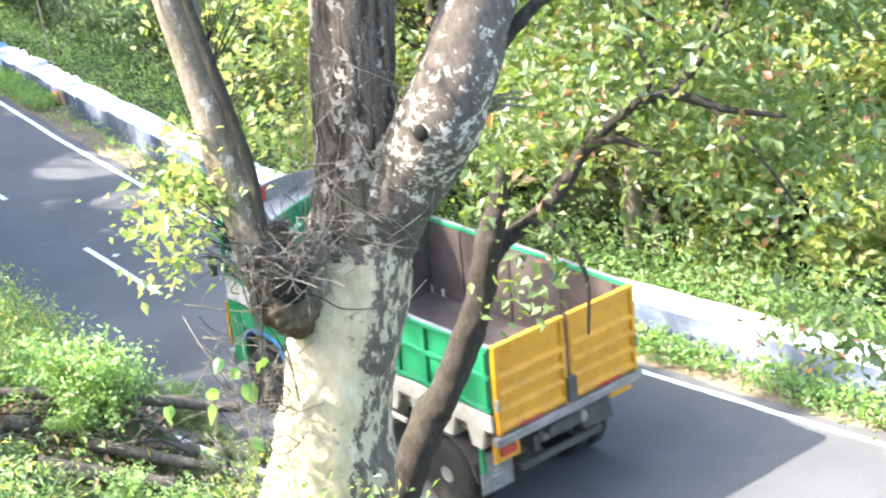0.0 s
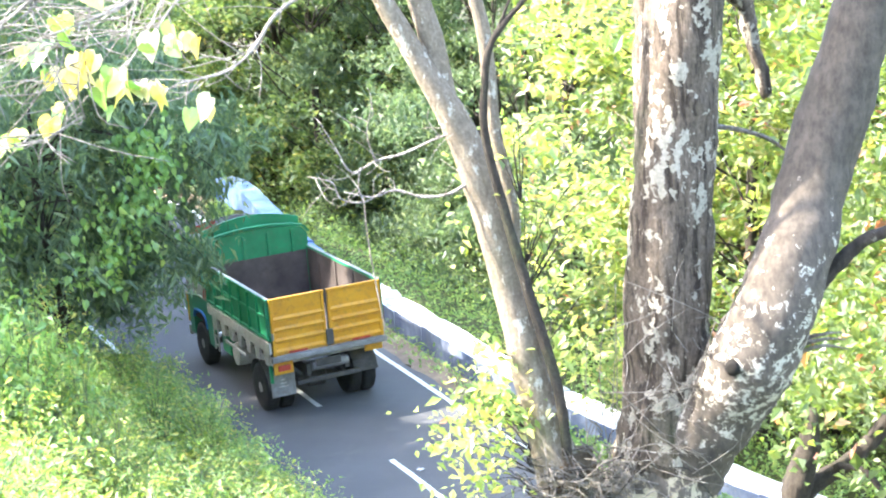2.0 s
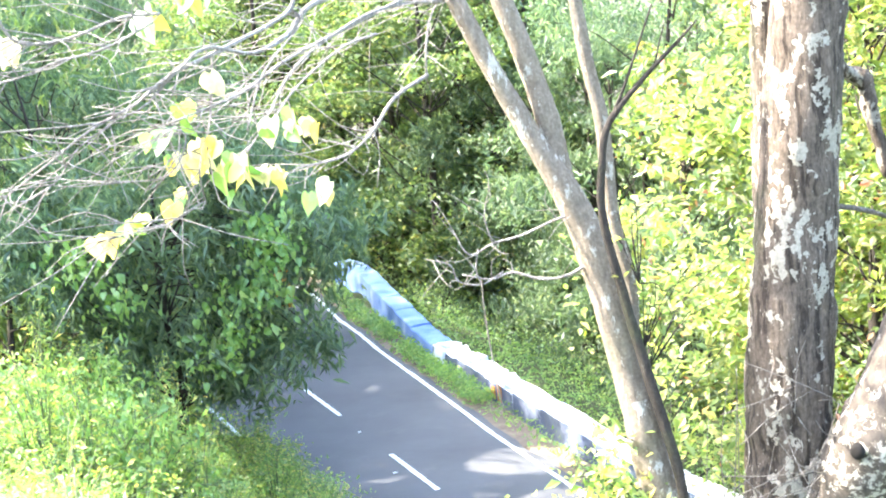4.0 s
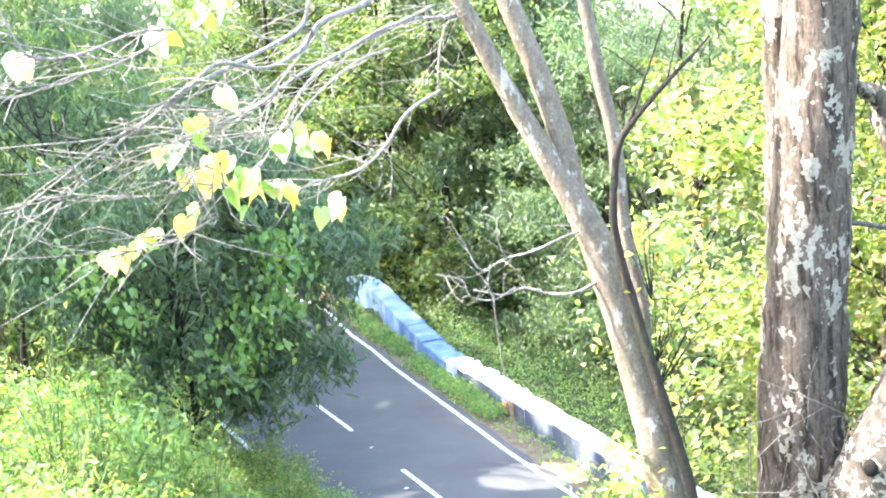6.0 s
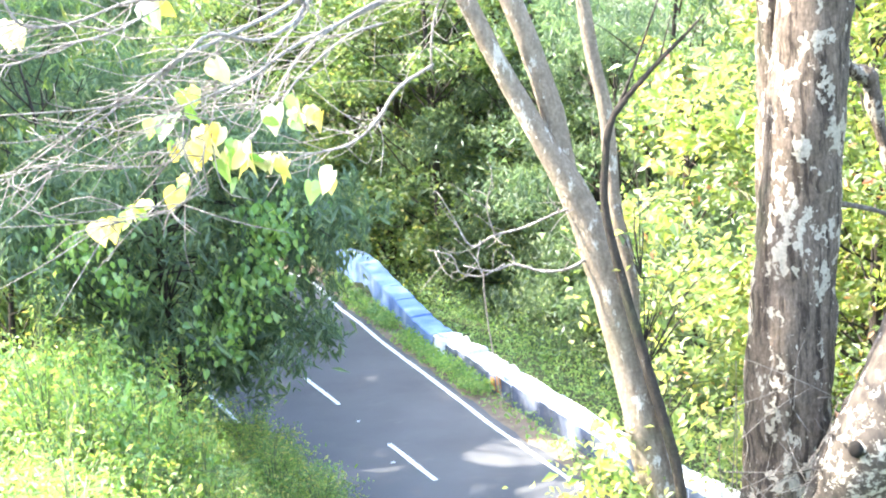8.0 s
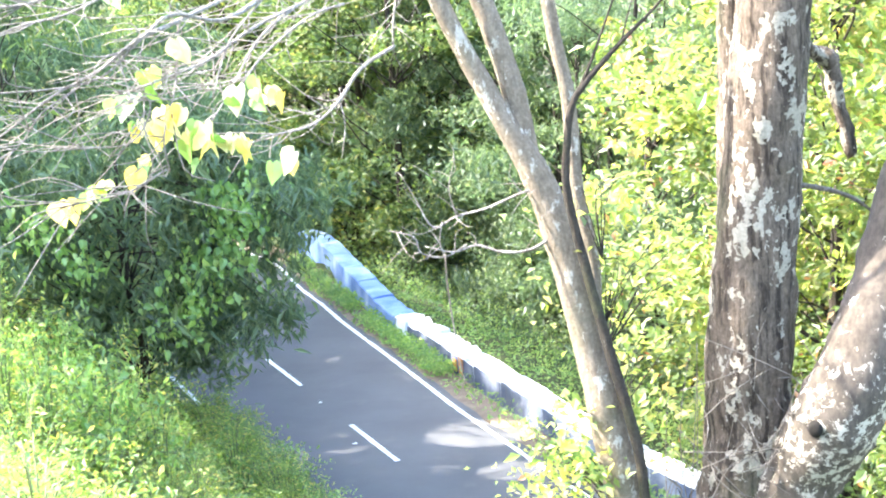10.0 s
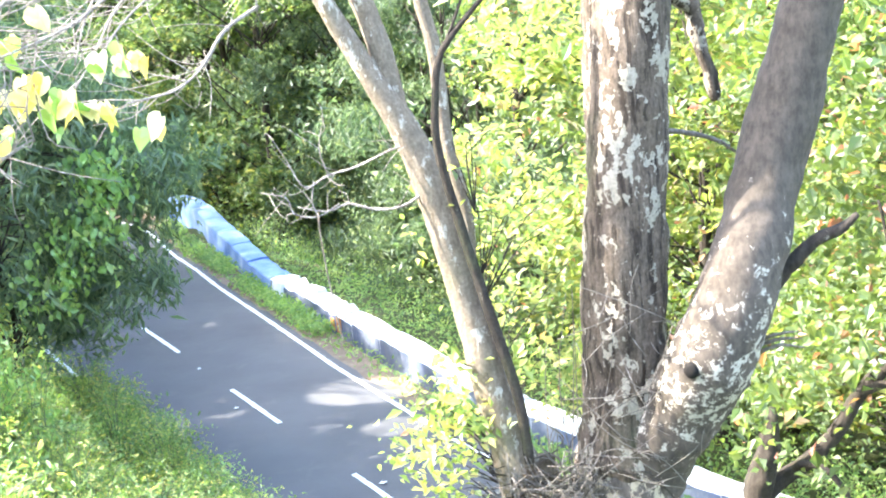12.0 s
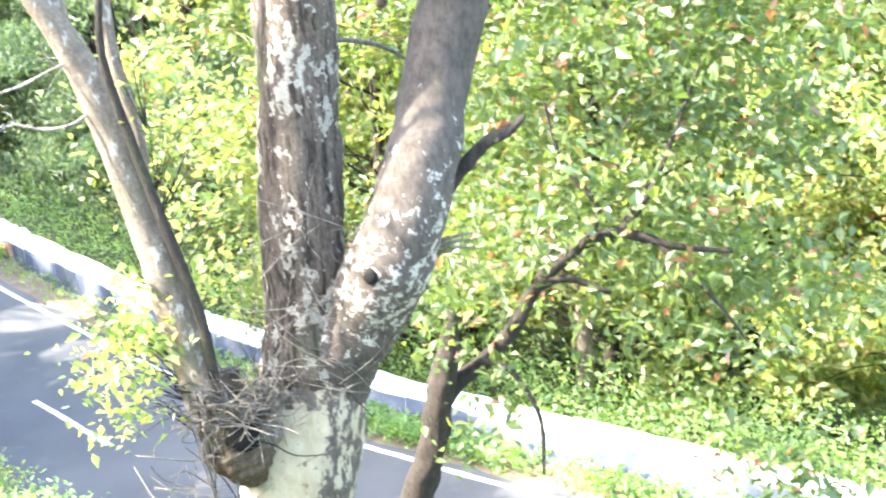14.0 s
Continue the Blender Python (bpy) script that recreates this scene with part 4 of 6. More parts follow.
def slim_tree():
    t = empty("slim_tree", pose(1.4, 14.95, 1.8), "crooked dark slim tree with spreading crown of green and reddish leaves", "tree")
    inv = t.matrix_world.inverted()

    def local(nodes):
        return [(*(inv @ Vector(n[:3])), n[3]) for n in nodes]

    limb("trunk", [local([(1.0, 14.95, 0.6, 0.26), (1.46, 14.93, 2.63, 0.20), (1.76, 14.9, 3.41, 0.18), (2.05, 14.86, 3.92, 0.163), (2.35, 14.81, 4.6, 0.139), (2.55, 14.78, 5.34, 0.131), (2.67, 14.78, 5.8, 0.09), (2.72, 14.85, 6.05, 0.03)])], BARK_DARK, t, "", 16, 10, 0.3, 6.0)
    runs = [[(2.55, 14.85, 5.15, 0.1), (2.75, 14.9, 5.32, 0.085), (3.04, 14.89, 5.5, 0.079), (3.32, 14.83, 5.81, 0.074), (3.55, 14.78, 6.18, 0.068), (3.97, 14.67, 6.51, 0.062), (4.31, 14.58, 6.59, 0.052), (4.79, 14.43, 6.43, 0.036), (5.26, 14.26, 6.35, 0.018)],
            [(3.47, 14.7, 6.15, 0.047), (3.78, 14.62, 6.23, 0.036), (4.16, 14.51, 6.06, 0.02)], [(4.29, 14.6, 6.56, 0.042), (4.6, 14.55, 6.94, 0.031), (4.85, 14.51, 7.45, 0.021), (5.1, 14.4, 8.1, 0.01)]]
    shoots = [[(3.94, 14.62, 6.5, 0.036), (4.1, 14.53, 6.87, 0.033), (3.83, 14.61, 7.31, 0.02), (3.71, 14.64, 7.9, 0.012)], [(2.9, 14.8, 5.5, 0.035), (3.12, 14.67, 5.48, 0.031), (3.31, 14.63, 5.21, 0.026), (3.42, 14.61, 4.86, 0.024), (3.4, 14.61, 4.34, 0.013)],
            [(4.3, 14.6, 6.58, 0.03), (4.7, 14.9, 6.9, 0.022), (5.4, 15.1, 7.1, 0.01)], [(4.6, 14.5, 6.5, 0.03), (5.0, 14.2, 6.0, 0.02), (5.3, 14.0, 5.5, 0.01)]]
    for r in runs + shoots:
        limb("branch", [local(r)], BARK_DARK, t, "", 8, 6, 0.14, 7.0)
    rng = np.random.default_rng(14)
    pts = []
    for c in range(230):
        cen = np.array([rng.uniform(2.9, 6.8), rng.uniform(13.7, 14.4) if c % 5 == 0 else rng.uniform(14.9, 17.0), rng.uniform(5.1, 9.6)])
        if cen[2] < 5.9 and cen[0] < 4.0:
            continue
        n = rng.integers(40, 115) if c % 5 else rng.integers(14, 48)
        pts.append(cen + rng.normal(size=(n, 3)) * [0.3, 0.3, 0.15])
    for cen in ((2.5, 14.2, 6.1), (2.8, 14.3, 5.9), (2.35, 14.3, 6.4), (3.1, 14.3, 6.5), (2.9, 14.2, 5.2), (2.75, 14.3, 4.9), (3.4, 14.2, 5.6)):
        pts.append(np.array(cen) + rng.normal(size=(40, 3)) * [0.22, 0.2, 0.18])
    for cen in ((5.62, 14.40, 4.26), (5.84, 14.40, 3.92), (6.07, 14.40, 3.70), (6.24, 14.40, 4.15), (6.16, 14.40, 3.38), (5.34, 14.40, 4.54), (5.38, 14.40, 4.05), (5.77, 14.40, 3.85), (6.35, 14.40, 3.80), (5.22, 14.40, 4.31)):
        pts.append(np.array(cen) + rng.normal(size=(38, 3)) * [0.24, 0.25, 0.18])
    pts = np.vstack(pts) - np.array([1.4, 14.95, 1.8])
    leaf_cloud("crown", rng, pts, 0.115, LEAF_RED, t, aspect=0.6, droop=0.45)


def limb_foliage():
    """Leafy shoots round the slender limb and behind the fork."""
    rng = np.random.default_rng(31)
    t = empty("leafy_shoots", pose(0.0, 12.9, 7.0), "sprays of yellow-green leaves on thin shoots around a limb", "foliage")
    pts, runs = [], []
    seats = [(0.0, 12.6, 6.95, 0.14), (-0.3, 12.7, 7.0, 0.16), (-0.2, 12.6, 6.7, 0.18), (-0.3, 12.6, 6.45, 0.15), (-0.1, 12.7, 7.3, 0.14), (-0.38, 12.7, 6.8, 0.12), (0.35, 13.3, 8.4, 0.3), (0.5, 13.4, 7.6, 0.25), (0.55, 13.3, 7.1, 0.2), (0.3, 13.4, 8.9, 0.3), (0.8, 13.6, 8.2, 0.3)]
    for x, y, z, r in seats:
        n = int(620 * r)
        p = np.array([x, y, z]) + rng.normal(size=(n, 3)) * r * [1.1, 0.8, 0.9]
        pts.append(p)
        for q in p[::22]:
            runs.append([(0.2, 12.85, z - 0.35, 0.006), (*((q + [0.2, 12.85, z]) / 2 + rng.normal(0, 0.05, 3)), 0.0035), (*q, 0.002)])
    o = np.array([0.0, 12.9, 7.0])
    limb("shoot", [[(n[0] - o[0], n[1] - o[1], n[2] - o[2], n[3]) for n in r] for r in runs], BARK_DARK, t, "", 4, 3)["kind"] = "stuff"
    leaf_cloud("foliage", rng, np.vstack(pts) - o, 0.085, LEAF_BRIGHT, t, aspect=0.55, droop=0.35)


# near-black that stands in for the shade inside the hollow and knot hole
HOLE_SHADE, _, _, HOLE_SHADE_BSDF = material("hole_shade", 0.95)
HOLE_SHADE_BSDF.inputs["Base Color"].default_value = (0.012, 0.01, 0.008, 1)
build_main_tree()
dead_sprays()
twig_nest()
bare_boughs()
slim_tree()
limb_foliage()


# ---- woods beyond the parapet ----
def build_woods():
    rng = np.random.default_rng(77)
    protos = []
    specs = [("valley_tree", LEAF_BRIGHT, BARK_DARK, 13, 1.5, 3.6, 46, 17000, 0.22, "bright sunlit broadleaf tree on the slope below the parapet"),
             ("valley_tree", LEAF_MID, BARK_DARK, 15, 2.5, 4.0, 44, 16000, 0.21, "mid-green broadleaf tree on the slope below the parapet"),
             ("valley_tree", LEAF_DARK, BARK_DARK, 14, 0.8, 3.8, 48, 18000, 0.205, "dense dark green tree on the slope below the parapet"),
             ("valley_tree", LEAF_RED, BARK_PALE, 12, 2.0, 3.4, 40, 15000, 0.19, "green tree with some reddish young leaves below the parapet")]
    sunlit = [((1, 31), 7.5), ((2.5, 27), 9.5), ((-1, 34), 12), ((4, 24), 12.5), ((7, 20), 10), ((0, 33), 17), ((5, 22), 18), ((9, 18), 14), ((-2, 37), 22), ((10, 13), 9), ((11, 15), 20), ((-4, 40), 27)]
    mid_green = [((-6, 44), 19), ((-3, 38), 15), ((-9, 50), 16), ((3, 26), 24), ((-7, 46), 28), ((-11, 53), 24), ((0, 32), 30), ((-5, 41), 40), ((8, 19), 26), ((-13, 56), 34)]
    dark = [((-5.3, 42.5), 10.5), ((-7, 46), 10.5), ((-8.5, 49), 11.5), ((-10, 52), 11.5), ((-12, 55), 12.5), ((-4, 40), 12.5), ((-8, 48), 12.5), ((-11, 54), 14), ((-15, 58), 11), ((-19, 61), 10.5), ((-24, 63), 9), ((-28, 64), 14), ((-20, 61), 18), ((-13.5, 55), 13), ((-15, 57), 20), ((-35, 66), 12), ((-11, 53), 20)]
    reddish = [((3.4, 26), 8.0), ((6, 21), 14), ((-1.5, 35), 9), ((8.5, 17), 9), ((1, 30), 13), ((12, 12), 13)]
    for (nm, mat, bark, h, cb, r, cl, lv, sz, lab), where in zip(specs, (sunlit, mid_green, dark, reddish)):
        proto = None
        for k, (xy, off) in enumerate(where):
            at = by_road(xy, off)
            if proto is None:
                narrow = dict(aspect=0.27, droop=0.8) if mat is LEAF_DARK else {}
                proto = tree(nm, at, 100 + len(protos), lab, mat, bark, h, cb, r, cl, lv, sz * (1.2 if narrow else 1), "trees below the parapet", origin=False, **narrow)
                protos.append(proto)
            else:
                d = math.hypot(*at)
                top = float(ground_z([at])[0]) + h - EYE[2]
                ob = stand(at, proto, float(rng.uniform(0, 360)))
                if abs(math.atan2(at[0], at[1]) - 0.022) < 0.02 + 2.2 / d and top / d > -0.055:
                    k = max(0.35, (h - top - 0.055 * d) / h)  # lower growth, over which the sky shows
                    ob.scale = (0.85, 0.85, k)
    build_far_trees(protos[1])


def build_far_trees(proto):
    for k, at in enumerate(((-5.0, 61.0), (-5.6, 57.0), (-5.6, 67.0), (-7.5, 63.0), (8.0, 54.0), (7.0, 49.0), (-4.4, 73.0), (9.0, 57.0), (-10.5, 70.0), (-13.5, 66.5), (-16.5, 70.0), (-12.0, 62.5))):
        ob = stand(at, proto, 77.0 * k)
        lift = EYE[2] + 1.0 - float(ground_z([at])[0])
        ob.scale = (1.05, 1.05, max(1.0, lift / 15.0))


def hanging_boughs(t, at):
    """Thin boughs of the roadside tree that droop over the road, with sprays of narrow leaves."""
    rng = np.random.default_rng(217)
    o = np.array([at[0], at[1], float(ground_z([at])[0])])
    seats = [(-6.58, 5.9, 1), (-6.07, 5.86, 1), (-5.56, 5.82, 1), (-5.06, 5.68, 1), (-6.43, 5.37, 1), (-5.82, 5.33, 1), (-5.3, 5.2, 0.85), (-5.0, 4.95, 0.15), (-7.0, 4.89, 0.9), (-6.5, 4.75, 0.8),
             (-5.79, 4.6, 0.3), (-5.41, 4.45, 0.15), (-6.87, 4.25, 0.6), (-6.28, 3.95, 0.35), (-5.9, 3.85, 0.3), (-7.15, 3.64, 0.5), (-4.9, 6.05, 0.6), (-5.39, 6.42, 1), (-6.1, 6.5, 1), (-6.8, 6.5, 1)]
    pts = []
    for x, z, full in seats:
        q = np.array([x, 30.0 + rng.normal(0, 0.4), z]) - o
        st = np.array([rng.normal(0.3, 0.3), rng.normal(-0.3, 0.3), q[2] + 0.9 + 0.3 * rng.random()])
        mid = (st + q) / 2 + [0, 0, 0.35]
        limb("bough", [[(*st, 0.022), (*mid, 0.014), (*q, 0.007), (*(q + [0.15, 0, -0.35]), 0.003)]], BARK_DARK, t, "", 4, 3)
        n = int(330 * full)
        strand = rng.normal(size=(14, 3)) * [0.28, 0.32, 0.16]
        pts.append(q + strand[rng.integers(0, 14, n)] + rng.normal(size=(n, 3)) * [0.06, 0.08, 0.14])
    leaf_cloud("hanging_foliage", rng, np.vstack(pts), 0.17, LEAF_DARK, t, aspect=0.24, droop=1.4)


def build_roadside():
    """Dark drooping trees on the uphill side that hang over the road, and tall unseen trees added above the bank for
    shade.
    """
    for k, (at, h, cb, r, n, mat) in enumerate((((-8.25, 31.0), 7.2, 2.2, 3.0, 18000, LEAF_DARK), ((-10.8, 29.6), 4.2, 0.9, 2.2, 8000, LEAF_DARK), ((-11.6, 34.4), 7.8, 0.8, 3.3, 13000, LEAF_MID), ((-12.6, 38.6), 7.4, 0.2, 3.0, 12000, LEAF_DARK), ((-14.0, 47.0), 10.0, 0.6, 4.0, 16000, LEAF_DARK), ((-13.0, 40.6), 4.6, -0.4, 2.5, 9000, LEAF_MID), ((-17.0, 51.5), 14.5, 1.5, 4.6, 20000, LEAF_MID), ((-17.0, 42.0), 7.0, 0.0, 3.6, 13000, LEAF_DARK), ((-21.0, 56.0), 15.0, 1.0, 5.0, 20000, LEAF_DARK), ((-19.5, 47.0), 8.0, 0.3, 4.0, 12000, LEAF_MID), ((-26.0, 52.0), 9.0, 0.3, 4.6, 11000, LEAF_MID))):
        t = tree("roadside_tree", at, 200 + k, "drooping dark narrow-leaved tree overhanging the road", mat, BARK_DARK, h, cb, r, 40, n, 0.26, "trees on the uphill bank", trunk_r=0.11, aspect=0.24, droop=0.9, flat=0.8)
        if k == 0:
            hanging_boughs(t, at)
    # trees out of view, added to shade the road and parapet
    for k, at in enumerate(((-12.8, 22.8), (-15.6, 28.2), (-17.2, 32.8), (-19.2, 37.8), (-22.0, 43.5), (-26.5, 47.5))):
        g = float(ground_z([at])[0])
        tree("shade_tree", at, 240 + k, "unseen tall leafy tree added high on the bank for shade", LEAF_MID, BARK_DARK, 20.5 - g, 14 - g, 3.9, 36, 11000, 0.34, "tall trees above the bank", trunk_r=0.28)


build_woods()
build_roadside()


# ---- bank undergrowth ----
STEM_GREEN = painted("green_stem", [(0.3, (0.09, 0.12, 0.04)), (0.7, (0.17, 0.20, 0.08))], 6.0, 0.8)


def bush(name, at, seed, label, mat, radius, height, stems, per_stem, size, aspect, group, droop=0.3):
    rng = np.random.default_rng(seed)
    t = empty(name, pose(at[0], at[1], float(ground_z([at])[0])), label, "shrub", group)
    runs, pts = [], []
    for _ in range(stems):
        a, rr = rng.uniform(0, 2 * np.pi), radius * rng.uniform(0.2, 1)
        h = height * rng.uniform(0.5, 1.1)
        end = np.array([rr * math.cos(a), rr * math.sin(a), h * (1 - 0.45 * (rr / radius) ** 2)])
        mid = end * [0.45, 0.45, 0.75] + [0, 0, 0.1]
        runs.append([(0, 0, -0.3, 0.012), (*mid, 0.008), (*end, 0.004)])
        f = rng.uniform(0.25, 1.05, per_stem)[:, None]
        line = 2 * f * (1 - f) * mid + f ** 2 * end
        pts.append(line + rng.normal(size=(per_stem, 3)) * 0.05 * (0.5 + radius) * [1.3, 1.3, 0.9])
    tagged(limb("stem", runs, STEM_GREEN, t, "", 3, 2), kind="stuff")
    leaf_cloud("foliage", rng, np.vstack(pts), size, mat, t, aspect=aspect, droop=droop)
    return t


def build_bank():
    rng = np.random.default_rng(51)
    kinds = [("fern_bush", "feathery pale green fern-like bush on the bank", LEAF_FERN, 1.05, 1.6, 48, 58, 0.066, 0.36, 0.2),
             ("broadleaf_bush", "bushy bright green broadleaf shrub on the bank", LEAF_CREEPER, 0.95, 1.35, 34, 52, 0.085, 0.55, 0.35),
             ("weed_clump", "clump of mid-green weeds and creepers", LEAF_MID, 0.8, 1.0, 32, 48, 0.075, 0.5, 0.3),
             ("sprig_bush", "tall thin sprigs with yellow-green leaves", LEAF_BRIGHT, 0.7, 2.2, 12, 24, 0.075, 0.5, 0.3),
             ("dry_bush", "tangle of dry brown stems and withered leaves", LEAF_DRY, 0.9, 1.0, 60, 12, 0.06, 0.4, 0.5)]
    protos = []
    for k, (nm, lab, mat, r, h, st, ps, sz, asp, dr) in enumerate(kinds):
        protos.append(bush(nm, (-6.0 - 0.9 * k, 25.0 + 2.2 * k), 300 + k, lab, mat, r, h, st, ps, sz, asp, "bushes on the bank", dr))
    n = 0
    while n < 250:
        d, a = rng.uniform(11, 44), rng.uniform(-0.40, 0.30)
        at = (d * math.sin(a), d * math.cos(a))
        off = offset_of([at])[0]
        e = -off - 3.0
        if e < 0.35 or e > 9:
            continue
        if math.hypot(at[0] - 0.7, at[1] - 13) < 1.3:
            continue
        # low growth only where the road shows past the slope, and round the felled logs
        if at[0] > -1.6 and e < 2.2 and rng.random() < 0.75:
            continue
        near_logs = at[0] > -3.2 and 11.5 < at[1] < 22.5
        if (near_logs and rng.random() < 0.85) or (at[0] > -3.4 and 13.5 < at[1] < 19.8):
            continue
        pick = 2 if near_logs else rng.choice(5, p=[0.46, 0.22, 0.22, 0.05, 0.05])
        stand(at, protos[pick], float(rng.uniform(0, 360)), 1.05)
        n += 1
    for at in ((-2.9, 18.9), (-3.3, 20.4), (-4.4, 23.2), (-3.6, 21.9), (-6.1, 26.0), (-2.7, 23.4)):
        stand(at, protos[3], float(rng.uniform(0, 360)))
    for at in ((-2.5, 20.7), (-2.0, 21.3), (-3.0, 21.6)):
        stand(at, protos[1], float(rng.uniform(0, 360)), 1.1)
    for at in ((-3.9, 17.6), (-4.4, 18.6), (-3.4, 16.9), (-4.9, 17.4)):
        stand(at, protos[4], float(rng.uniform(0, 360)))
    for k in range(30):
        (x, y), _ = along(nearest_s(-0.6, 27.5) + 9.0 * k / 30 + rng.uniform(-0.2, 0.2), -3.35 - abs(rng.normal(0, 0.35)))
        stand((x, y), protos[rng.choice([0, 0, 1, 2])], float(rng.uniform(0, 360)), 0.9)
    for at in ((0.25, 21.3), (-0.35, 22.1), (-0.8, 22.9), (0.8, 20.6), (-1.2, 23.8), (-1.5, 24.6), (-1.9, 25.4)):
        ob = stand(at, protos[2], float(rng.uniform(0, 360)))
        ob.scale = (0.45, 0.45, 0.42)
    for k, at in enumerate(((-1.3, 17.2), (-2.05, 16.9), (-0.75, 17.1), (-2.5, 17.6), (-1.75, 18.15), (-0.35, 17.6), (-1.0, 16.6))):
        ob = stand(at, protos[1 + k % 2], float(rng.uniform(0, 360)))
        ob.scale = (0.5, 0.5, 0.4)
    for at in ((-0.12, 13.7), (-0.02, 14.3)):
        ob = stand(at, protos[3], float(rng.uniform(0, 360)))
        ob.scale = (0.5, 0.5, 0.95)
    for at, k, wide, tall in (((-0.60, 22.61), 2, 0.4, 0.45), ((-0.34, 22.15), 4, 0.4, 0.45), ((-0.15, 21.42), 2, 0.4, 0.45), ((-0.70, 23.21), 1, 0.4, 0.45), ((-2.89, 25.34), 1, 0.75, 0.75), ((-1.78, 18.48), 1, 0.75, 0.75), ((-1.38, 18.40), 1, 0.75, 0.75), ((-3.20, 26.37), 1, 0.75, 0.75)):
        ob = stand(at, protos[k], float(rng.uniform(0, 360)))
        ob.scale = (wide, wide, tall)
    for at in ((-4.61, 29.29), (-5.12, 30.85), (-4.08, 28.64), (-5.33, 29.74)):
        ob = stand(at, protos[3], float(rng.uniform(0, 360)))
        ob.scale = (0.6, 0.6, 0.5)
    for at in ((-5.63, 23.10), (-5.03, 23.05), (-5.34, 20.72), (-4.34, 22.07)):
        stand(at, protos[4], float(rng.uniform(0, 360)))
    # tall growth at the top of the bank
    for x, y, k, wide, tall in ((-7.98, 22.64, 0, 1.5, 1.85), (-7.41, 22.83, 0, 1.4, 1.95), (-6.83, 23.0, 1, 1.3, 2.1), (-6.6, 23.3, 0, 0.95, 1.7), (-6.05, 23.2, 3, 0.8, 1.5), (-7.0, 20.4, 0, 1.3, 1.5), (-6.3, 20.9, 0, 1.1, 1.35), (-8.6, 24.6, 1, 1.5, 1.9), (-5.6, 21.3, 3, 0.8, 1.2), (-7.6, 26.9, 0, 1.15, 1.85), (-8.4, 26.7, 1, 1.3, 2.2), (-7.2, 26.0, 0, 0.9, 1.4), (-9.3, 26.6, 0, 1.4, 1.9)):
        ob = stand((x, y), protos[k], float(rng.uniform(0, 360)))
        ob.scale = (wide, wide, tall)
    # ground cover
    p = np.column_stack([rng.uniform(-20, 6, 260000), rng.uniform(8, 52, 260000)])
    off = offset_of(p)
    keep = (off < -3.05) & (off > -13) & ~((p[:, 0] > -3.0) & (p[:, 1] > 14) & (p[:, 1] < 20) & (rng.random(len(p)) < 0.8))
    p = p[keep][:52000]
    c = np.column_stack([p, ground_z(p) + rng.uniform(0.02, 0.5, len(p)) * rng.random(len(p))])
    tagged(leaf_cloud("ground_cover", rng, c, 0.10, LEAF_FERN, aspect=0.45), "low green weeds and grass covering the bank", "undergrowth", kind="stuff")
    # verge growth between road and parapet, and behind the parapet
    s = rng.uniform(nearest_s(20, 3), nearest_s(-12, 54), 30000)
    o = np.array([edge(a) for a in s]) + np.clip(0.62 + 0.2 * rng.normal(size=len(s)), 0.2, 0.92)
    q = np.array([along(a, b)[0] for a, b in zip(s, o)])
    patchy = np.sin(s * 0.9) + np.sin(s * 2.3 + 1) + rng.normal(0, 0.4, len(s)) > -1.2
    patchy &= (np.abs(s - nearest_s(-2.0, 37.2)) > 2.3) | (rng.random(len(s)) < 0.12)  # bare soil under the parapet
    c = np.column_stack([q, 0.03 + rng.uniform(0, 0.30, len(s))])[patchy]
    tagged(leaf_cloud("verge_weeds", rng, c, 0.10, LEAF_CREEPER, aspect=0.5), "low weeds growing along the foot of the parapet", "weeds", kind="stuff")
    s = rng.uniform(nearest_s(20, 3), nearest_s(-12, 54), 75000)
    s = s[(s < nearest_s(2, 23)) | (rng.random(len(s)) < 0.32)]  # sparser under the dark trees
    o = np.array([edge(a) for a in s]) + 1.78 + np.abs(rng.normal(0, 2.0, len(s)))
    q = np.array([along(a, b)[0] for a, b in zip(s, o)])
    c = np.column_stack([q, ground_z(q) + rng.uniform(0, 1.3, len(s)) * rng.random(len(s))])
    tagged(leaf_cloud("slope_weeds", rng, c, 0.085, LEAF_CREEPER, aspect=0.5), "leafy growth on the slope behind the parapet", "weeds", kind="stuff")
    p = np.column_stack([rng.uniform(-60, 60, 170000), rng.uniform(10, 130, 170000)])
    off = offset_of(p)
    p = p[(off > 8.6) & (off < 70)]
    c = np.column_stack([p, ground_z(p) + rng.uniform(0, 2.6, len(p))])
    tagged(leaf_cloud("slope_scrub", rng, c, 0.2, LEAF_FERN, aspect=0.6), "scrub covering the valley slope", "scrub", kind="stuff")


LOG_BARK = bark_material("log_bark", (0.07, 0.055, 0.043), (0.19, 0.155, 0.125), (0.34, 0.31, 0.27), 0.64, 8.0)


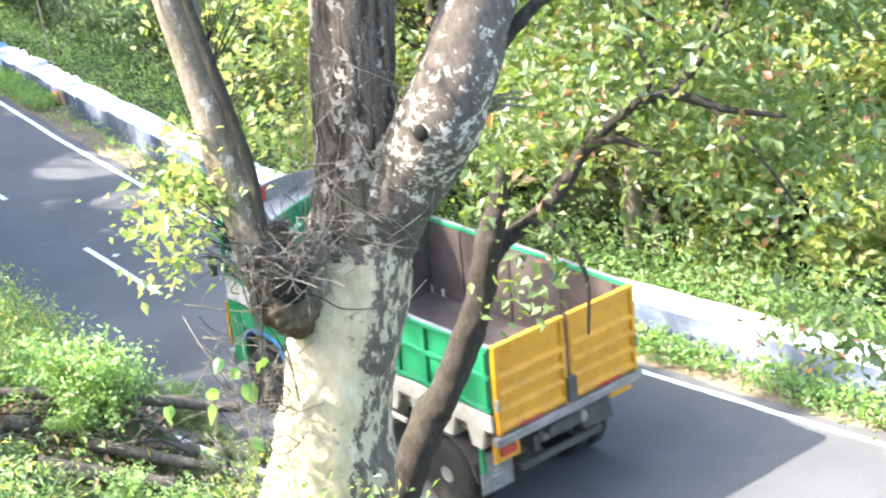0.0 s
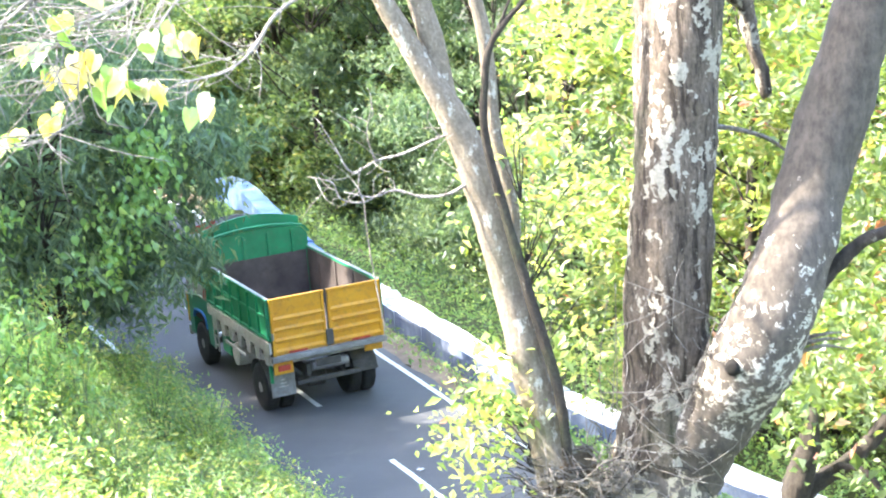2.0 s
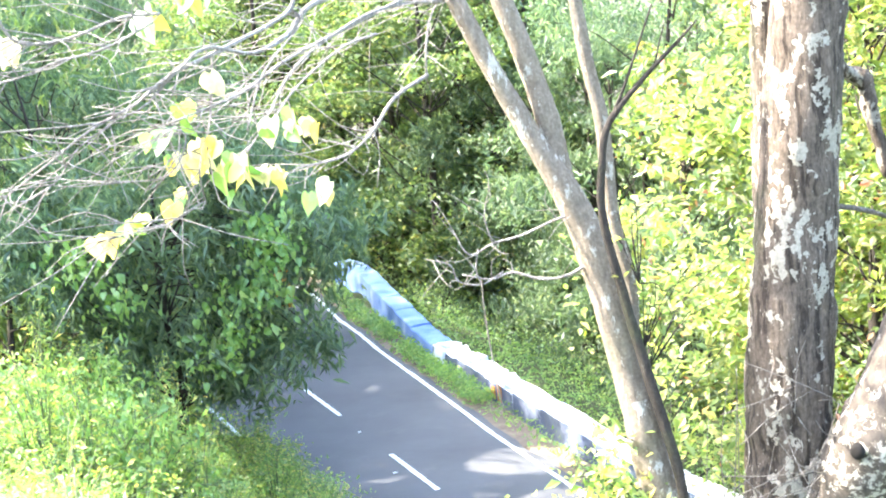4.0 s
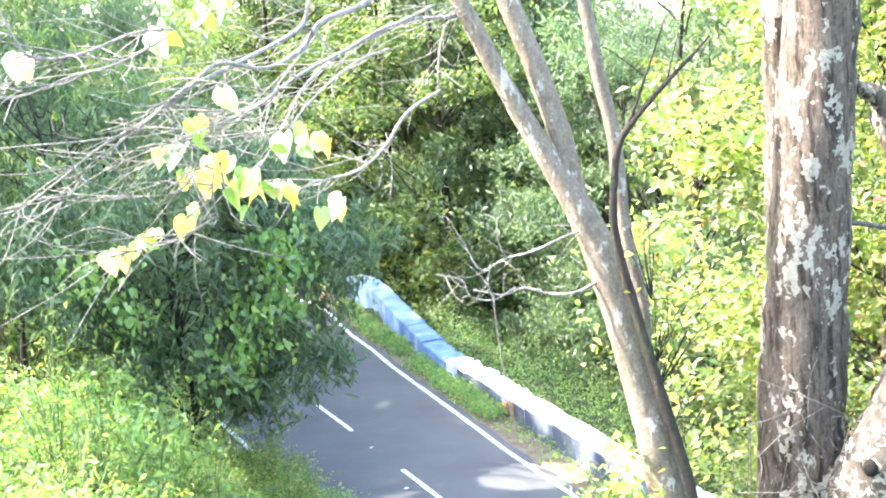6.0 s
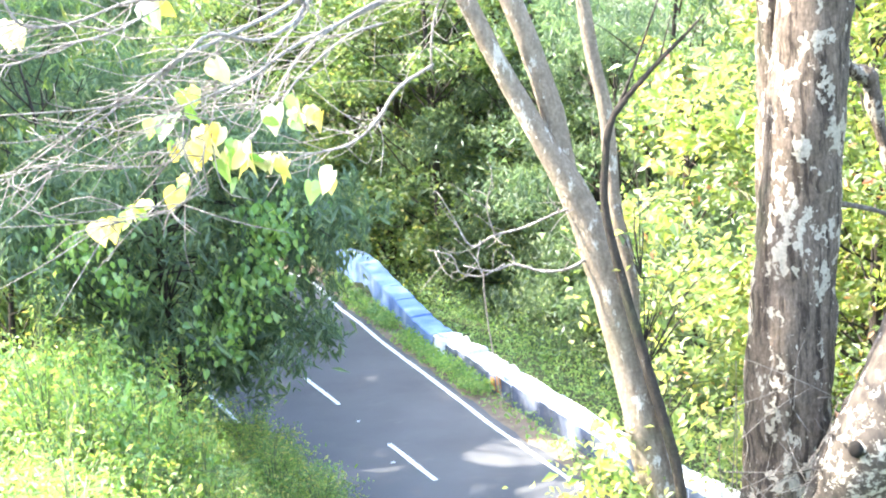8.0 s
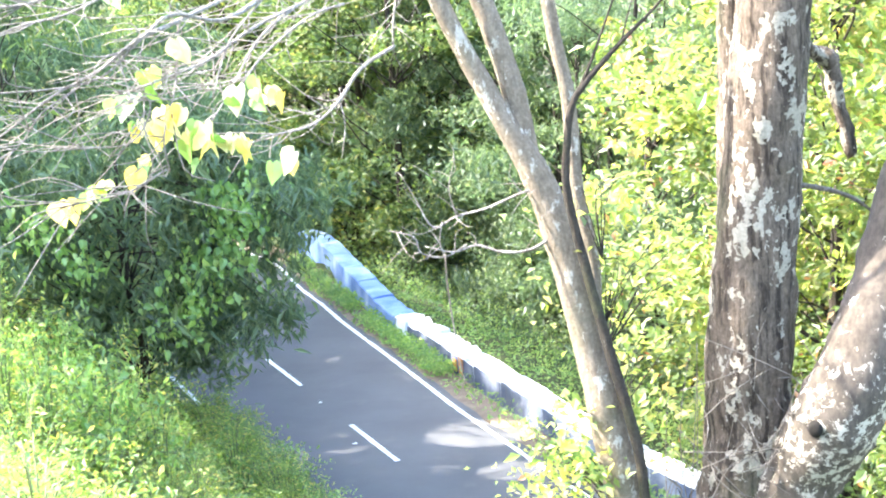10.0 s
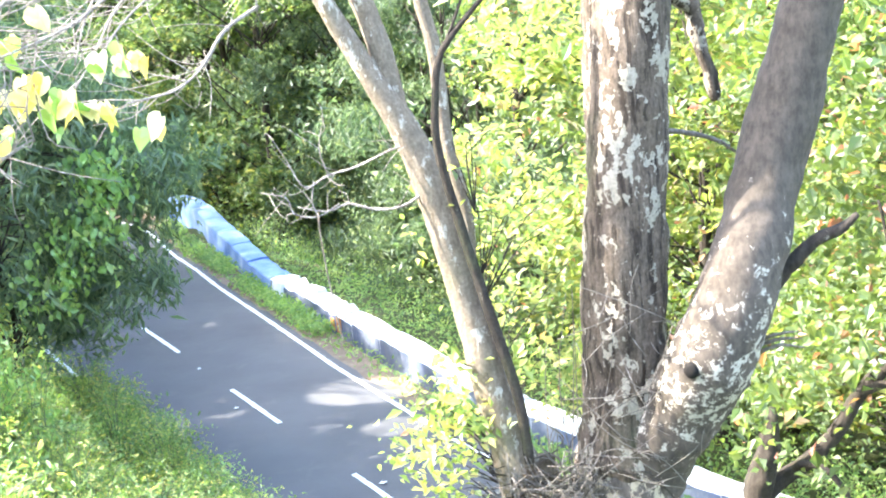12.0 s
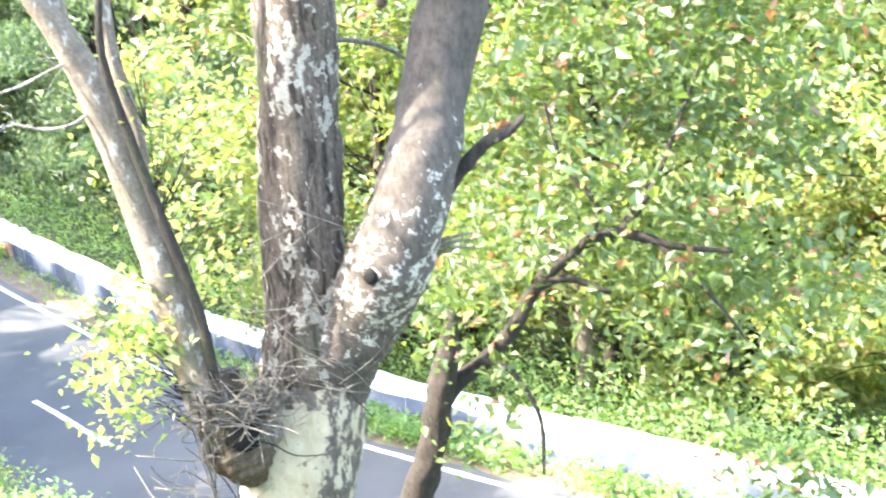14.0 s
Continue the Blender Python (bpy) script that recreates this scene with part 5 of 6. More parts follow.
def build_logs():
    for k, (a, b, c) in enumerate((((-2.92, 18.57, 2.93, 0.06), (-1.45, 18.74, 2.54, 0.079), (0.09, 18.8, 2.08, 0.06)), ((-2.57, 18.22, 2.65, 0.091), (-1.5, 18.34, 2.19, 0.084), (-0.47, 18.39, 1.82, 0.065)), ((-2.2, 17.46, 2.44, 0.111), (-1.39, 17.54, 2.08, 0.111), (-0.76, 17.58, 1.85, 0.087)), ((-1.66, 17.92, 2.38, 0.082), (-0.89, 17.98, 2.01, 0.076), (-0.24, 18.0, 1.75, 0.057)))):
        at = b[:3]
        t = empty("fallen_log", pose(*at), "weathered brown felled log lying across the bank", "log", "felled logs")
        limb("log", [[(n[0] - at[0], n[1] - at[1], n[2] - at[2], n[3]) for n in (a, b, c)]], LOG_BARK, t, "", 12, 8, 0.12, 5.0)


def build_litter():
    """Scraps of paper and dry leaves dropped on the road."""
    rng = np.random.default_rng(66)
    for k, (x, y) in enumerate(((-6.14, 38.73), (-4.95, 35.44), (-1.71, 30.04))):
        bm = bmesh.new()
        bmesh.ops.create_grid(bm, x_segments=4, y_segments=4, size=0.035 + 0.01 * (k % 3))
        for v in bm.verts:
            v.co.z = 0.012 + 0.03 * rng.random()
            v.co.x += rng.normal(0, 0.008)
        bmesh.ops.solidify(bm, geom=bm.faces[:], thickness=0.002)
        ob = part("paper_scrap", bm, LINE_PAINT)
        ob.matrix_world = pose(x, y, 0.002, 0, 0, float(rng.uniform(0, 360)))
        tagged(ob, "crumpled scrap of white paper lying on the asphalt", "litter", "litter on the road")


def build_creeper():
    """A bright creeper over the dark roadside tree."""
    rng = np.random.default_rng(71)
    o = np.array([-7.2, 29.0, float(ground_z([(-7.2, 29.0)])[0])])
    t = empty("creeper", pose(*o), "fresh green broad-leaved creeper climbing over a dark tree", "creeper")
    seats = [(-5.83, 29.02, 6.64), (-6.06, 28.97, 6.17), (-5.93, 29.0, 5.55), (-6.33, 28.92, 5.4), (-6.58, 28.86, 4.82), (-6.99, 28.76, 4.47), (-5.68, 29.05, 6.23), (-8.82, 28.25, 6.48), (-9.38, 28.07, 6.26), (-8.46, 28.37, 5.65)]
    for p in seats:
        q = np.array(p) - o
        limb("vine", [[(-1.8, 2.1, q[2] - 0.3, 0.02), ((q[0] - 1.8) / 2, 1.2, q[2] + 0.1, 0.014), (*q, 0.006)]], BARK_DARK, t, "", 5, 4)
    pts = np.vstack([np.array(p) - o + rng.normal(size=(105, 3)) * [0.32, 0.3, 0.26] for p in seats])
    leaf_cloud("foliage", rng, pts, 0.125, LEAF_CREEPER, t, aspect=0.75, droop=0.6, heart=True)


def build_brushwood():
    rng = np.random.default_rng(91)
    o = np.array([-1.5, 18.4, float(ground_z([(-1.5, 18.4)])[0])])
    t = empty("brushwood", pose(*o), "heap of cut dry branches and twigs round felled logs", "brushwood")
    for k in range(90):
        x, y = rng.normal(0, 0.75), rng.normal(0, 0.55)
        z = float(ground_z([(o[0] + x, o[1] + y)])[0]) - o[2] + rng.uniform(0.02, 0.2)
        d = unit(np.array([rng.normal(), rng.normal() * 0.5, rng.normal() * 0.25])) * rng.uniform(0.15, 0.6)
        r = rng.uniform(0.004, 0.016)
        c = np.array([x, y, z + 0.03])
        limb("branch", [[(*(c - d), r), (*(c + rng.normal(0, 0.05, 3)), r * 0.9), (*(c + d), r * 0.5)]], TWIG_GREY if k % 2 else BARK_DARK, t, "", 5, 3)
    p = np.column_stack([rng.normal(0, 0.9, 900), rng.normal(0, 0.7, 900)])
    c = np.column_stack([p, ground_z(p + o[:2]) - o[2] + rng.uniform(0.01, 0.12, 900)])
    tagged(leaf_cloud("dry_leaf", rng, c, 0.09, LEAF_DRY, t, aspect=0.5), kind="stuff")


build_bank()
build_brushwood()
build_creeper()
build_logs()
build_litter()


# ---- the tipper truck ----
GREEN = painted("truck_green", [(0.3, (0.008, 0.135, 0.055)), (0.7, (0.015, 0.225, 0.095))], 2.0, 0.42, dirt=(0.10, 0.10, 0.07), dirty=0.35, relief=0.06)
YELLOW = painted("truck_yellow", [(0.3, (0.47, 0.19, 0.006)), (0.7, (0.60, 0.285, 0.012))], 2.4, 0.45, dirt=(0.22, 0.11, 0.03), dirty=0.7, relief=0.08)
CREAM = painted("truck_cream", [(0.3, (0.322, 0.301, 0.252)), (0.7, (0.476, 0.455, 0.406))], 3.0, 0.55, dirt=(0.2, 0.15, 0.1), dirty=0.6)
RED = painted("truck_red", [(0.3, (0.294, 0.021, 0.014)), (0.7, (0.406, 0.042, 0.025))], 3.0, 0.5, dirty=0.3)
BLUE = painted("truck_blue", [(0.3, (0.014, 0.091, 0.294)), (0.7, (0.028, 0.175, 0.420))], 3.0, 0.45, dirty=0.3)
STEEL = painted("worn_steel", [(0.3, (0.16, 0.15, 0.145)), (0.7, (0.32, 0.31, 0.3))], 3.0, 0.5, 0.5, dirt=(0.14, 0.09, 0.06), dirty=0.7)
LOADBED = painted("dusty_loadbed", [(0.3, (0.045, 0.035, 0.031)), (0.7, (0.105, 0.084, 0.073))], 1.6, 0.85, dirt=(0.06, 0.045, 0.04), dirty=0.7, relief=0.3)
UNDER = painted("dirty_chassis", [(0.3, (0.03, 0.028, 0.025)), (0.7, (0.08, 0.07, 0.06))], 4.0, 0.8, dirty=0.4)
RUBBER = painted("tyre_rubber", [(0.3, (0.012, 0.012, 0.012)), (0.7, (0.03, 0.029, 0.027))], 5.0, 0.85, dirt=(0.08, 0.07, 0.06), dirty=0.4)
GLASS, _, _, GB = material("cab_glass", 0.05)
GB.inputs["Base Color"].default_value = (0.75, 0.85, 0.83, 1)
GB.inputs["Transmission Weight"].default_value = 0.9
SEAT = painted("seat_vinyl", [(0.3, (0.05, 0.04, 0.035)), (0.7, (0.12, 0.09, 0.07))], 3.0, 0.6)


def lathe(bm, profile, seg=28, x=0.0, y=0.0, z=0.0):
    """A turned body round the x axis from (x, radius) pairs."""
    rings = []
    for px, pr in profile:
        rings.append([bm.verts.new((x + px, y + pr * math.cos(2 * math.pi * k / seg), z + pr * math.sin(2 * math.pi * k / seg))) for k in range(seg)])
    for a, b in zip(rings, rings[1:]):
        for k in range(seg):
            bm.faces.new((a[k], a[(k + 1) % seg], b[(k + 1) % seg], b[k]))
    bm.faces.new(rings[0][::-1])
    bm.faces.new(rings[-1])
    bmesh.ops.recalc_face_normals(bm, faces=bm.faces)
    return bm


def plate(bm, outline, y0, y1):
    """A plate in the x-z plane with the given outline, from y0 to y1."""
    a = [bm.verts.new((x, y0, z)) for x, z in outline]
    b = [bm.verts.new((x, y1, z)) for x, z in outline]
    bm.faces.new(a)
    bm.faces.new(b[::-1])
    for k in range(len(a)):
        j = (k + 1) % len(a)
        bm.faces.new((a[k], b[k], b[j], a[j]))
    bmesh.ops.recalc_face_normals(bm, faces=bm.faces)
    return bm


def side_plate(bm, outline, x0, x1):
    """A plate in the y-z plane."""
    a = [bm.verts.new((x0, y, z)) for y, z in outline]
    b = [bm.verts.new((x1, y, z)) for y, z in outline]
    bm.faces.new(a)
    bm.faces.new(b[::-1])
    for k in range(len(a)):
        j = (k + 1) % len(a)
        bm.faces.new((a[k], b[k], b[j], a[j]))
    bmesh.ops.recalc_face_normals(bm, faces=bm.faces)
    return bm


R_WHEEL = 0.50


def wheel_part(parent, x, y, face):
    """One tyre with rim; face is +1 where its dish looks to the right."""
    w = part("wheel", lathe(bmesh.new(), [(-0.13, 0.34), (-0.135, 0.45), (-0.11, 0.485), (-0.05, 0.5), (0.05, 0.5), (0.11, 0.485), (0.135, 0.45), (0.13, 0.34)]), RUBBER, parent, "dusty black tyre")
    for p in w.data.polygons:
        p.use_smooth = len(p.vertices) == 4
    tread = bmesh.new()
    for k in range(24):
        a = 2 * math.pi * k / 24
        box(tread, -0.11, 0.11, -0.02, 0.02, 0.492, 0.508, 0, Matrix.Rotation(a, 4, 'X'))
    part("tread", tread, RUBBER, w)
    part("rim", lathe(bmesh.new(), [(0.06 * face, 0.33), (0.125 * face, 0.335), (0.13 * face, 0.30), (0.03 * face, 0.27), (0.02 * face, 0.15), (0.09 * face, 0.13), (0.13 * face, 0.11), (0.14 * face, 0.04)], 20), STEEL, w, "grey steel rim")
    for k in range(8):
        a = 2 * math.pi * k / 8
        box_part("wheel_nut", STEEL, w, (0.03 * face - 0.02, 0.03 * face + 0.025, -0.015, 0.015, 0.19, 0.22), 0.0, "", Matrix.Rotation(a, 4, 'X'))
    w.location = (x, y, R_WHEEL)
    return w


def build_truck():
    t = empty("tipper_truck", pose(0, 0, 0), "green tipper truck with yellow tailgate driving away, load bed empty", "truck")
    L, HT, HF, HW = 4.0, 2.59, 1.41, 1.225
    # chassis
    for x in (-0.42, 0.42):
        box_part("chassis_rail", UNDER, t, (x - 0.05, x + 0.05, 0.15, 5.7, 0.82, 1.05), 0.01)
    for y in (0.3, 1.7, 3.0):
        box_part("cross_member", UNDER, t, (-0.42, 0.42, y - 0.06, y + 0.06, 0.85, 1.02), 0.01)
    for y in (1.03, 5.03):
        part("axle", lathe(bmesh.new(), [(-0.8, 0.07), (-0.25, 0.08), (-0.18, 0.2), (0.18, 0.2), (0.25, 0.08), (0.8, 0.07)], 16, 0, y, R_WHEEL), UNDER, t)
    for x in (-0.5, 0.5):
        bm = bmesh.new()
        for k in range(5):
            box(bm, x - 0.04, x + 0.04, 1.03 - 0.62 + 0.1 * k, 1.03 + 0.62 - 0.1 * k, 0.58 + 0.03 * k, 0.605 + 0.03 * k)
        part("leaf_spring", bm, UNDER, t)
    part("silencer", lathe(bmesh.new(), [(-0.45, 0.06), (-0.43, 0.1), (0.35, 0.1), (0.37, 0.06)], 16, 0.1, 0.22, 0.98), STEEL, t)
    box_part("floor", LOADBED, t, (-HW + 0.05, HW - 0.05, 0.02, L, 1.30, HF), 0.01, "dusty bare load-bed floor")
    for k in range(7):
        y = 0.3 + 0.55 * k
        box_part("floor_beam", CREAM, t, (-HW + 0.06, HW - 0.06, y - 0.04, y + 0.04, 1.12, 1.30), 0.008)
    # side panels with ribs, rails and cream skirt
    for sx in (-1, 1):
        o = sx * HW
        side = part("side_panel", box(bmesh.new(), min(o, o - sx * 0.03), max(o, o - sx * 0.03), 0.0, L, HF + 0.29, HT - 0.02, 0.004), GREEN, t, "green ribbed side of the load bed")
        box_part("inner_lining", LOADBED, side, (min(o - sx * 0.034, o - sx * 0.05), max(o - sx * 0.034, o - sx * 0.05), 0.03, L - 0.03, HF, HT - 0.05), 0.0, "dusty brown steel lining")
        box_part("top_rail", GREEN, side, (min(o + sx * 0.035, o - sx * 0.055), max(o + sx * 0.035, o - sx * 0.055), -0.01, L, HT - 0.06, HT), 0.012)
        box_part("top_edge", STEEL, side, (min(o + sx * 0.02, o - sx * 0.045), max(o + sx * 0.02, o - sx * 0.045), 0.0, L, HT + 0.001, HT + 0.008), 0.0, "paint worn to bare steel")
        box_part("mid_rail", GREEN, side, (min(o, o + sx * 0.04), max(o, o + sx * 0.04), 0.0, L, 2.16, 2.22), 0.01)
        box_part("low_rail", GREEN, side, (min(o, o + sx * 0.045), max(o, o + sx * 0.045), 0.0, L, 1.72, 1.78), 0.01)
        for k in range(8):
            y = 0.03 + (L - 0.1) * k / 7
            box_part("rib", GREEN, side, (min(o, o + sx * 0.05), max(o, o + sx * 0.05), y, y + 0.06, HF + 0.3, HT - 0.06), 0.01)
        for k in range(4):
            y = 0.25 + k
            box_part("inner_rib", LOADBED, side, (min(o - sx * 0.05, o - sx * 0.075), max(o - sx * 0.05, o - sx * 0.075), y, y + 0.07, HF, HT - 0.06), 0.004)
        skirt = box_part("skirt", CREAM, t, (min(o - sx * 0.01, o + sx * 0.045), max(o - sx * 0.01, o + sx * 0.045), 0.0, L, 1.46, HF + 0.28), 0.008, "cream-painted lower rail with dirt")
        for k in range(7):
            y = 0.32 + 0.55 * k
            bm = side_plate(bmesh.new(), [(y - 0.17, 1.46), (y + 0.17, 1.46), (y + 0.09, 1.16), (y - 0.09, 1.16)], min(o - sx * 0.03, o + sx * 0.02), max(o - sx * 0.03, o + sx * 0.02))
            part("bracket", bm, CREAM, skirt)
        box_part("side_guard", CREAM, t, (min(o - sx * 0.05, o - sx * 0.01), max(o - sx * 0.05, o - sx * 0.01), 1.75, 3.1, 0.98, 1.05), 0.008, "cream side guard rail")
        # rear mudguard and flap
        bm = bmesh.new()
        for k in range(7):
            a = math.radians(20 + 22 * k)
            box(bm, min(o - sx * 0.55, o - sx * 0.02), max(o - sx * 0.55, o - sx * 0.02), -0.13, 0.13, 0.585, 0.6, 0, Matrix.Translation((0, 1.03, R_WHEEL)) @ Matrix.Rotation(math.pi / 2 - a, 4, 'X'))
        part("mudguard", bm, UNDER, t)
        if sx > 0:
            box_part("tail_lamp_board", YELLOW, t, (o - 0.42, o - 0.03, 0.06, 0.09, 1.10, 1.27), 0.008, "yellow tail-lamp board")
            continue
        flap = box_part("mud_flap", STEEL, t, (min(o - sx * 0.56, o - sx * 0.04), max(o - sx * 0.56, o - sx * 0.04), 0.36, 0.38, 0.42, 0.98), 0.004, "scuffed grey mud flap")
        for k in range(3):
            box_part("flap_mark", CREAM, flap, (o - sx * 0.3 - 0.1 + 0.03 * k, o - sx * 0.3 + 0.1 - 0.03 * k, 0.352, 0.357, 0.62 + 0.07 * k, 0.65 + 0.07 * k), 0.0)
        lamp = box_part("lamp_board", YELLOW, t, (min(o - sx * 0.45, o - sx * 0.03), max(o - sx * 0.45, o - sx * 0.03), 0.06, 0.09, 0.98, 1.24), 0.008, "yellow tail-lamp board")
        box_part("tail_lamp", RED, lamp, (min(o - sx * 0.38, o - sx * 0.12), max(o - sx * 0.38, o - sx * 0.12), 0.03, 0.062, 1.05, 1.17), 0.012, "red-orange tail lamp")
        box_part("corner_strip", GREEN, t, (min(o - sx * 0.09, o - sx * 0.02), max(o - sx * 0.09, o - sx * 0.02), 0.30, 0.35, 0.75, 1.29), 0.006, "green upright behind the wheel")
    # tailgate
    gate = empty("tailgate", None)
    gate.parent = t
    gate["label"] = "yellow ribbed two-leaf tailgate, scratched"
    for sx in (-1, 1):
        x0, x1 = (-HW + 0.02, -0.025) if sx < 0 else (0.025, HW - 0.02)
        leaf = part("gate_leaf", box(bmesh.new(), x0, x1, -0.03, 0.0, HF, HT - 0.01, 0.006), YELLOW, gate)
        for z in (1.47, 1.70, 1.92, 2.14):
            bm = bmesh.new()
            pr = [(-0.03, z - 0.03), (-0.075, z - 0.005), (-0.075, z + 0.03), (-0.03, z + 0.075)]
            a = [bm.verts.new((x0 + 0.06, y, zz)) for y, zz in pr]
            b = [bm.verts.new((x1 - 0.04, y, zz)) for y, zz in pr]
            for k in range(3):
                bm.faces.new((a[k], b[k], b[k + 1], a[k + 1]))
            bm.faces.new(a), bm.faces.new(b)
            bmesh.ops.recalc_face_normals(bm, faces=bm.faces)
            part("gate_rib", bm, YELLOW, leaf)
        xo = x0 if sx < 0 else x1 - 0.07
        box_part("gate_stile", YELLOW, leaf, (xo, xo + 0.07, -0.065, -0.029, HF, HT), 0.01)
        box_part("top_edge", YELLOW, leaf, (x0, x1, -0.06, 0.005, HT - 0.06, HT + 0.006), 0.012)
        xr = x0 + 0.32 if sx < 0 else x1 - 0.72
        box_part("reflector", RED, leaf, (xr, xr + 0.4, -0.082, -0.07, 1.43, 1.475), 0.003, "red reflective strip")
        box_part("gate_hinge", STEEL, leaf, (x0 - 0.01 if sx < 0 else x1 - 0.03, x0 + 0.03 if sx < 0 else x1 + 0.01, -0.09, -0.03, 1.75, 1.9), 0.006)
        xi = -0.10 if sx < 0 else 0.04
        box_part("gate_stile", YELLOW, leaf, (xi, xi + 0.06, -0.06, -0.029, HF, HT), 0.008)
    latch = box_part("latch", UNDER, gate, (-0.07, 0.09, -0.12, -0.06, 1.44, 1.78), 0.02, "rusty dark latch")
    box_part("latch_rod", UNDER, latch, (-0.012, 0.016, -0.075, -0.045, 1.5, HT + 0.04), 0.004)
    box_part("rear_beam", STEEL, t, (-HW - 0.03, HW + 0.03, -0.10, 0.02, HF - 0.13, HF - 0.01), 0.015, "worn grey rear cross beam")
    box_part("number_board", UNDER, t, (-0.3, 0.25, 0.02, 0.04, 1.0, 1.16), 0.006, "grimy dark plate")
    box_part("tow_bar", UNDER, t, (-0.7, 0.7, 0.12, 0.2, 0.66, 0.76), 0.02)
    # headboard with its arch
    def arch(z_side, z_mid, inset):
        pts = [(-HW + inset, HF), (-HW + inset, z_side)]
        for k in range(9):
            u = k / 8
            pts.append((-HW + inset + 0.12 + (2 * HW - 2 * inset - 0.24) * u, z_side + 0.14 + (z_mid - z_side - 0.14) * math.sin(math.pi * u) ** 0.7))
        pts += [(HW - inset, z_side), (HW - inset, HF)]
        return pts
    head = part("headboard", plate(bmesh.new(), arch(2.88, 3.14, 0.0), L, L + 0.05), GREEN, t, "green arched headboard")
    for k in range(4):
        x = -0.85 + 1.7 * k / 3
        box_part("rib", GREEN, head, (x - 0.03, x + 0.03, L - 0.045, L, 2.50, 3.02), 0.008)
    box_part("lining", LOADBED, head, (-HW + 0.06, HW - 0.06, L - 0.012, L - 0.003, HF, 2.50), 0.0, "dust-brown steel lining")
    bm = bmesh.new()
    o1 = arch(2.92, 3.19, -0.03)[1:-1]
    for (xa, za), (xb, zb) in zip(o1, o1[1:]):
        ln = math.hypot(xb - xa, zb - za)
        box(bm, -ln / 2 - 0.01, ln / 2 + 0.01, L - 0.03, L + 0.08, -0.022, 0.022, 0, Matrix.Translation(((xa + xb) / 2, 0, (za + zb) / 2)) @ Matrix.Rotation(-math.atan2(zb - za, xb - xa), 4, 'Y'))
    part("arch_rim", bm, GREEN, head)
    # cab
    cab = empty("cab", None)
    cab.parent = t
    cab["label"] = "green cab with cream band and open side windows"
    CY0, CY1, CW, CZ = 4.12, 5.85, 1.15, 2.86
    part("cab_floor", box(bmesh.new(), -CW + 0.03, CW - 0.03, CY0 + 0.03, CY1 - 0.03, 1.05, 1.12), UNDER, cab)
    part("rear_wall", box(bmesh.new(), -CW, CW, CY0, CY0 + 0.05, 0.95, CZ - 0.06, 0.015), GREEN, cab)
    part("front_wall", box(bmesh.new(), -CW, CW, CY1 - 0.06, CY1, 0.75, 1.82, 0.02), GREEN, cab)
    part("windscreen", box(bmesh.new(), -CW + 0.1, CW - 0.1, CY1 - 0.05, CY1 - 0.035, 1.82, CZ - 0.16), GLASS, cab)
    roof = bmesh.new()
    box(roof, -CW - 0.02, CW + 0.02, CY0 - 0.01, CY1 + 0.04, CZ - 0.16, CZ + 0.03, 0.09)
    part("roof", roof, GREEN, cab, "rounded green roof")
    for sx in (-1, 1):
        o = sx * CW
        lo, hi = min(o, o - sx * 0.05), max(o, o - sx * 0.05)
        door = part("door", side_plate(bmesh.new(), [(CY0 + 0.05, 1.32), (CY0 + 0.05, 1.98), (CY1 - 0.06, 1.98), (CY1 - 0.06, 1.5), (5.52, 1.30), (5.45, 1.22), (4.6, 1.22)], lo, hi), GREEN, cab)
        box_part("cream_band", CREAM, door, (min(o, o + sx * 0.006), max(o, o + sx * 0.006), CY0 + 0.03, CY1 - 0.03, 1.62, 1.94), 0.0, "cream painted band")
        for k in range(2):
            y = 4.42 + 0.13 * k
            sh = Matrix.Translation((0, y, 1.78)) @ Matrix.Rotation(0.35, 4, 'X')
            box_part("red_stripe", RED, door, (min(o + sx * 0.006, o + sx * 0.01), max(o + sx * 0.006, o + sx * 0.01), -0.03, 0.03, -0.15, 0.15), 0.0, "red slanted stripe", sh)
        box_part("door_handle", STEEL, door, (min(o + sx * 0.006, o + sx * 0.04), max(o + sx * 0.006, o + sx * 0.04), 4.72, 4.86, 1.66, 1.69), 0.006)
        box_part("pillar", GREEN, cab, (lo, hi, CY0 + 0.05, CY0 + 0.52, 1.98, CZ - 0.13), 0.01)
        box_part("pillar", GREEN, cab, (lo, hi, 5.28, 5.36, 1.98, CZ - 0.13), 0.01)
        box_part("pillar", GREEN, cab, (lo, hi, CY1 - 0.09, CY1 - 0.01, 1.98, CZ - 0.13), 0.01)
        box_part("window_strip", CREAM, cab, (min(o, o + sx * 0.008), max(o, o + sx * 0.008), 4.30, 4.42, 2.02, 2.62), 0.0, "white upright strip")
        box_part("side_pane", GLASS, cab, (o - sx * 0.028 - 0.004, o - sx * 0.028 + 0.004, 4.64, 5.28, 1.98, 2.30), 0.0, "half-lowered window pane")
        box_part("quarter_pane", GLASS, cab, (o - sx * 0.028 - 0.004, o - sx * 0.028 + 0.004, 5.36, CY1 - 0.09, 1.98, CZ - 0.13), 0.0)
        # wheel arch panels
        part("wheel_arch", side_plate(bmesh.new(), [(CY1 - 0.02, 0.62), (CY1 - 0.02, 1.5), (5.5, 1.32), (5.52, 0.62)], lo, hi), GREEN, cab)
        part("wheel_arch", side_plate(bmesh.new(), [(4.12, 0.62), (4.12, 1.34), (4.6, 1.24), (4.5, 0.95), (4.42, 0.62)], lo, hi), GREEN, cab)
        bm = bmesh.new()
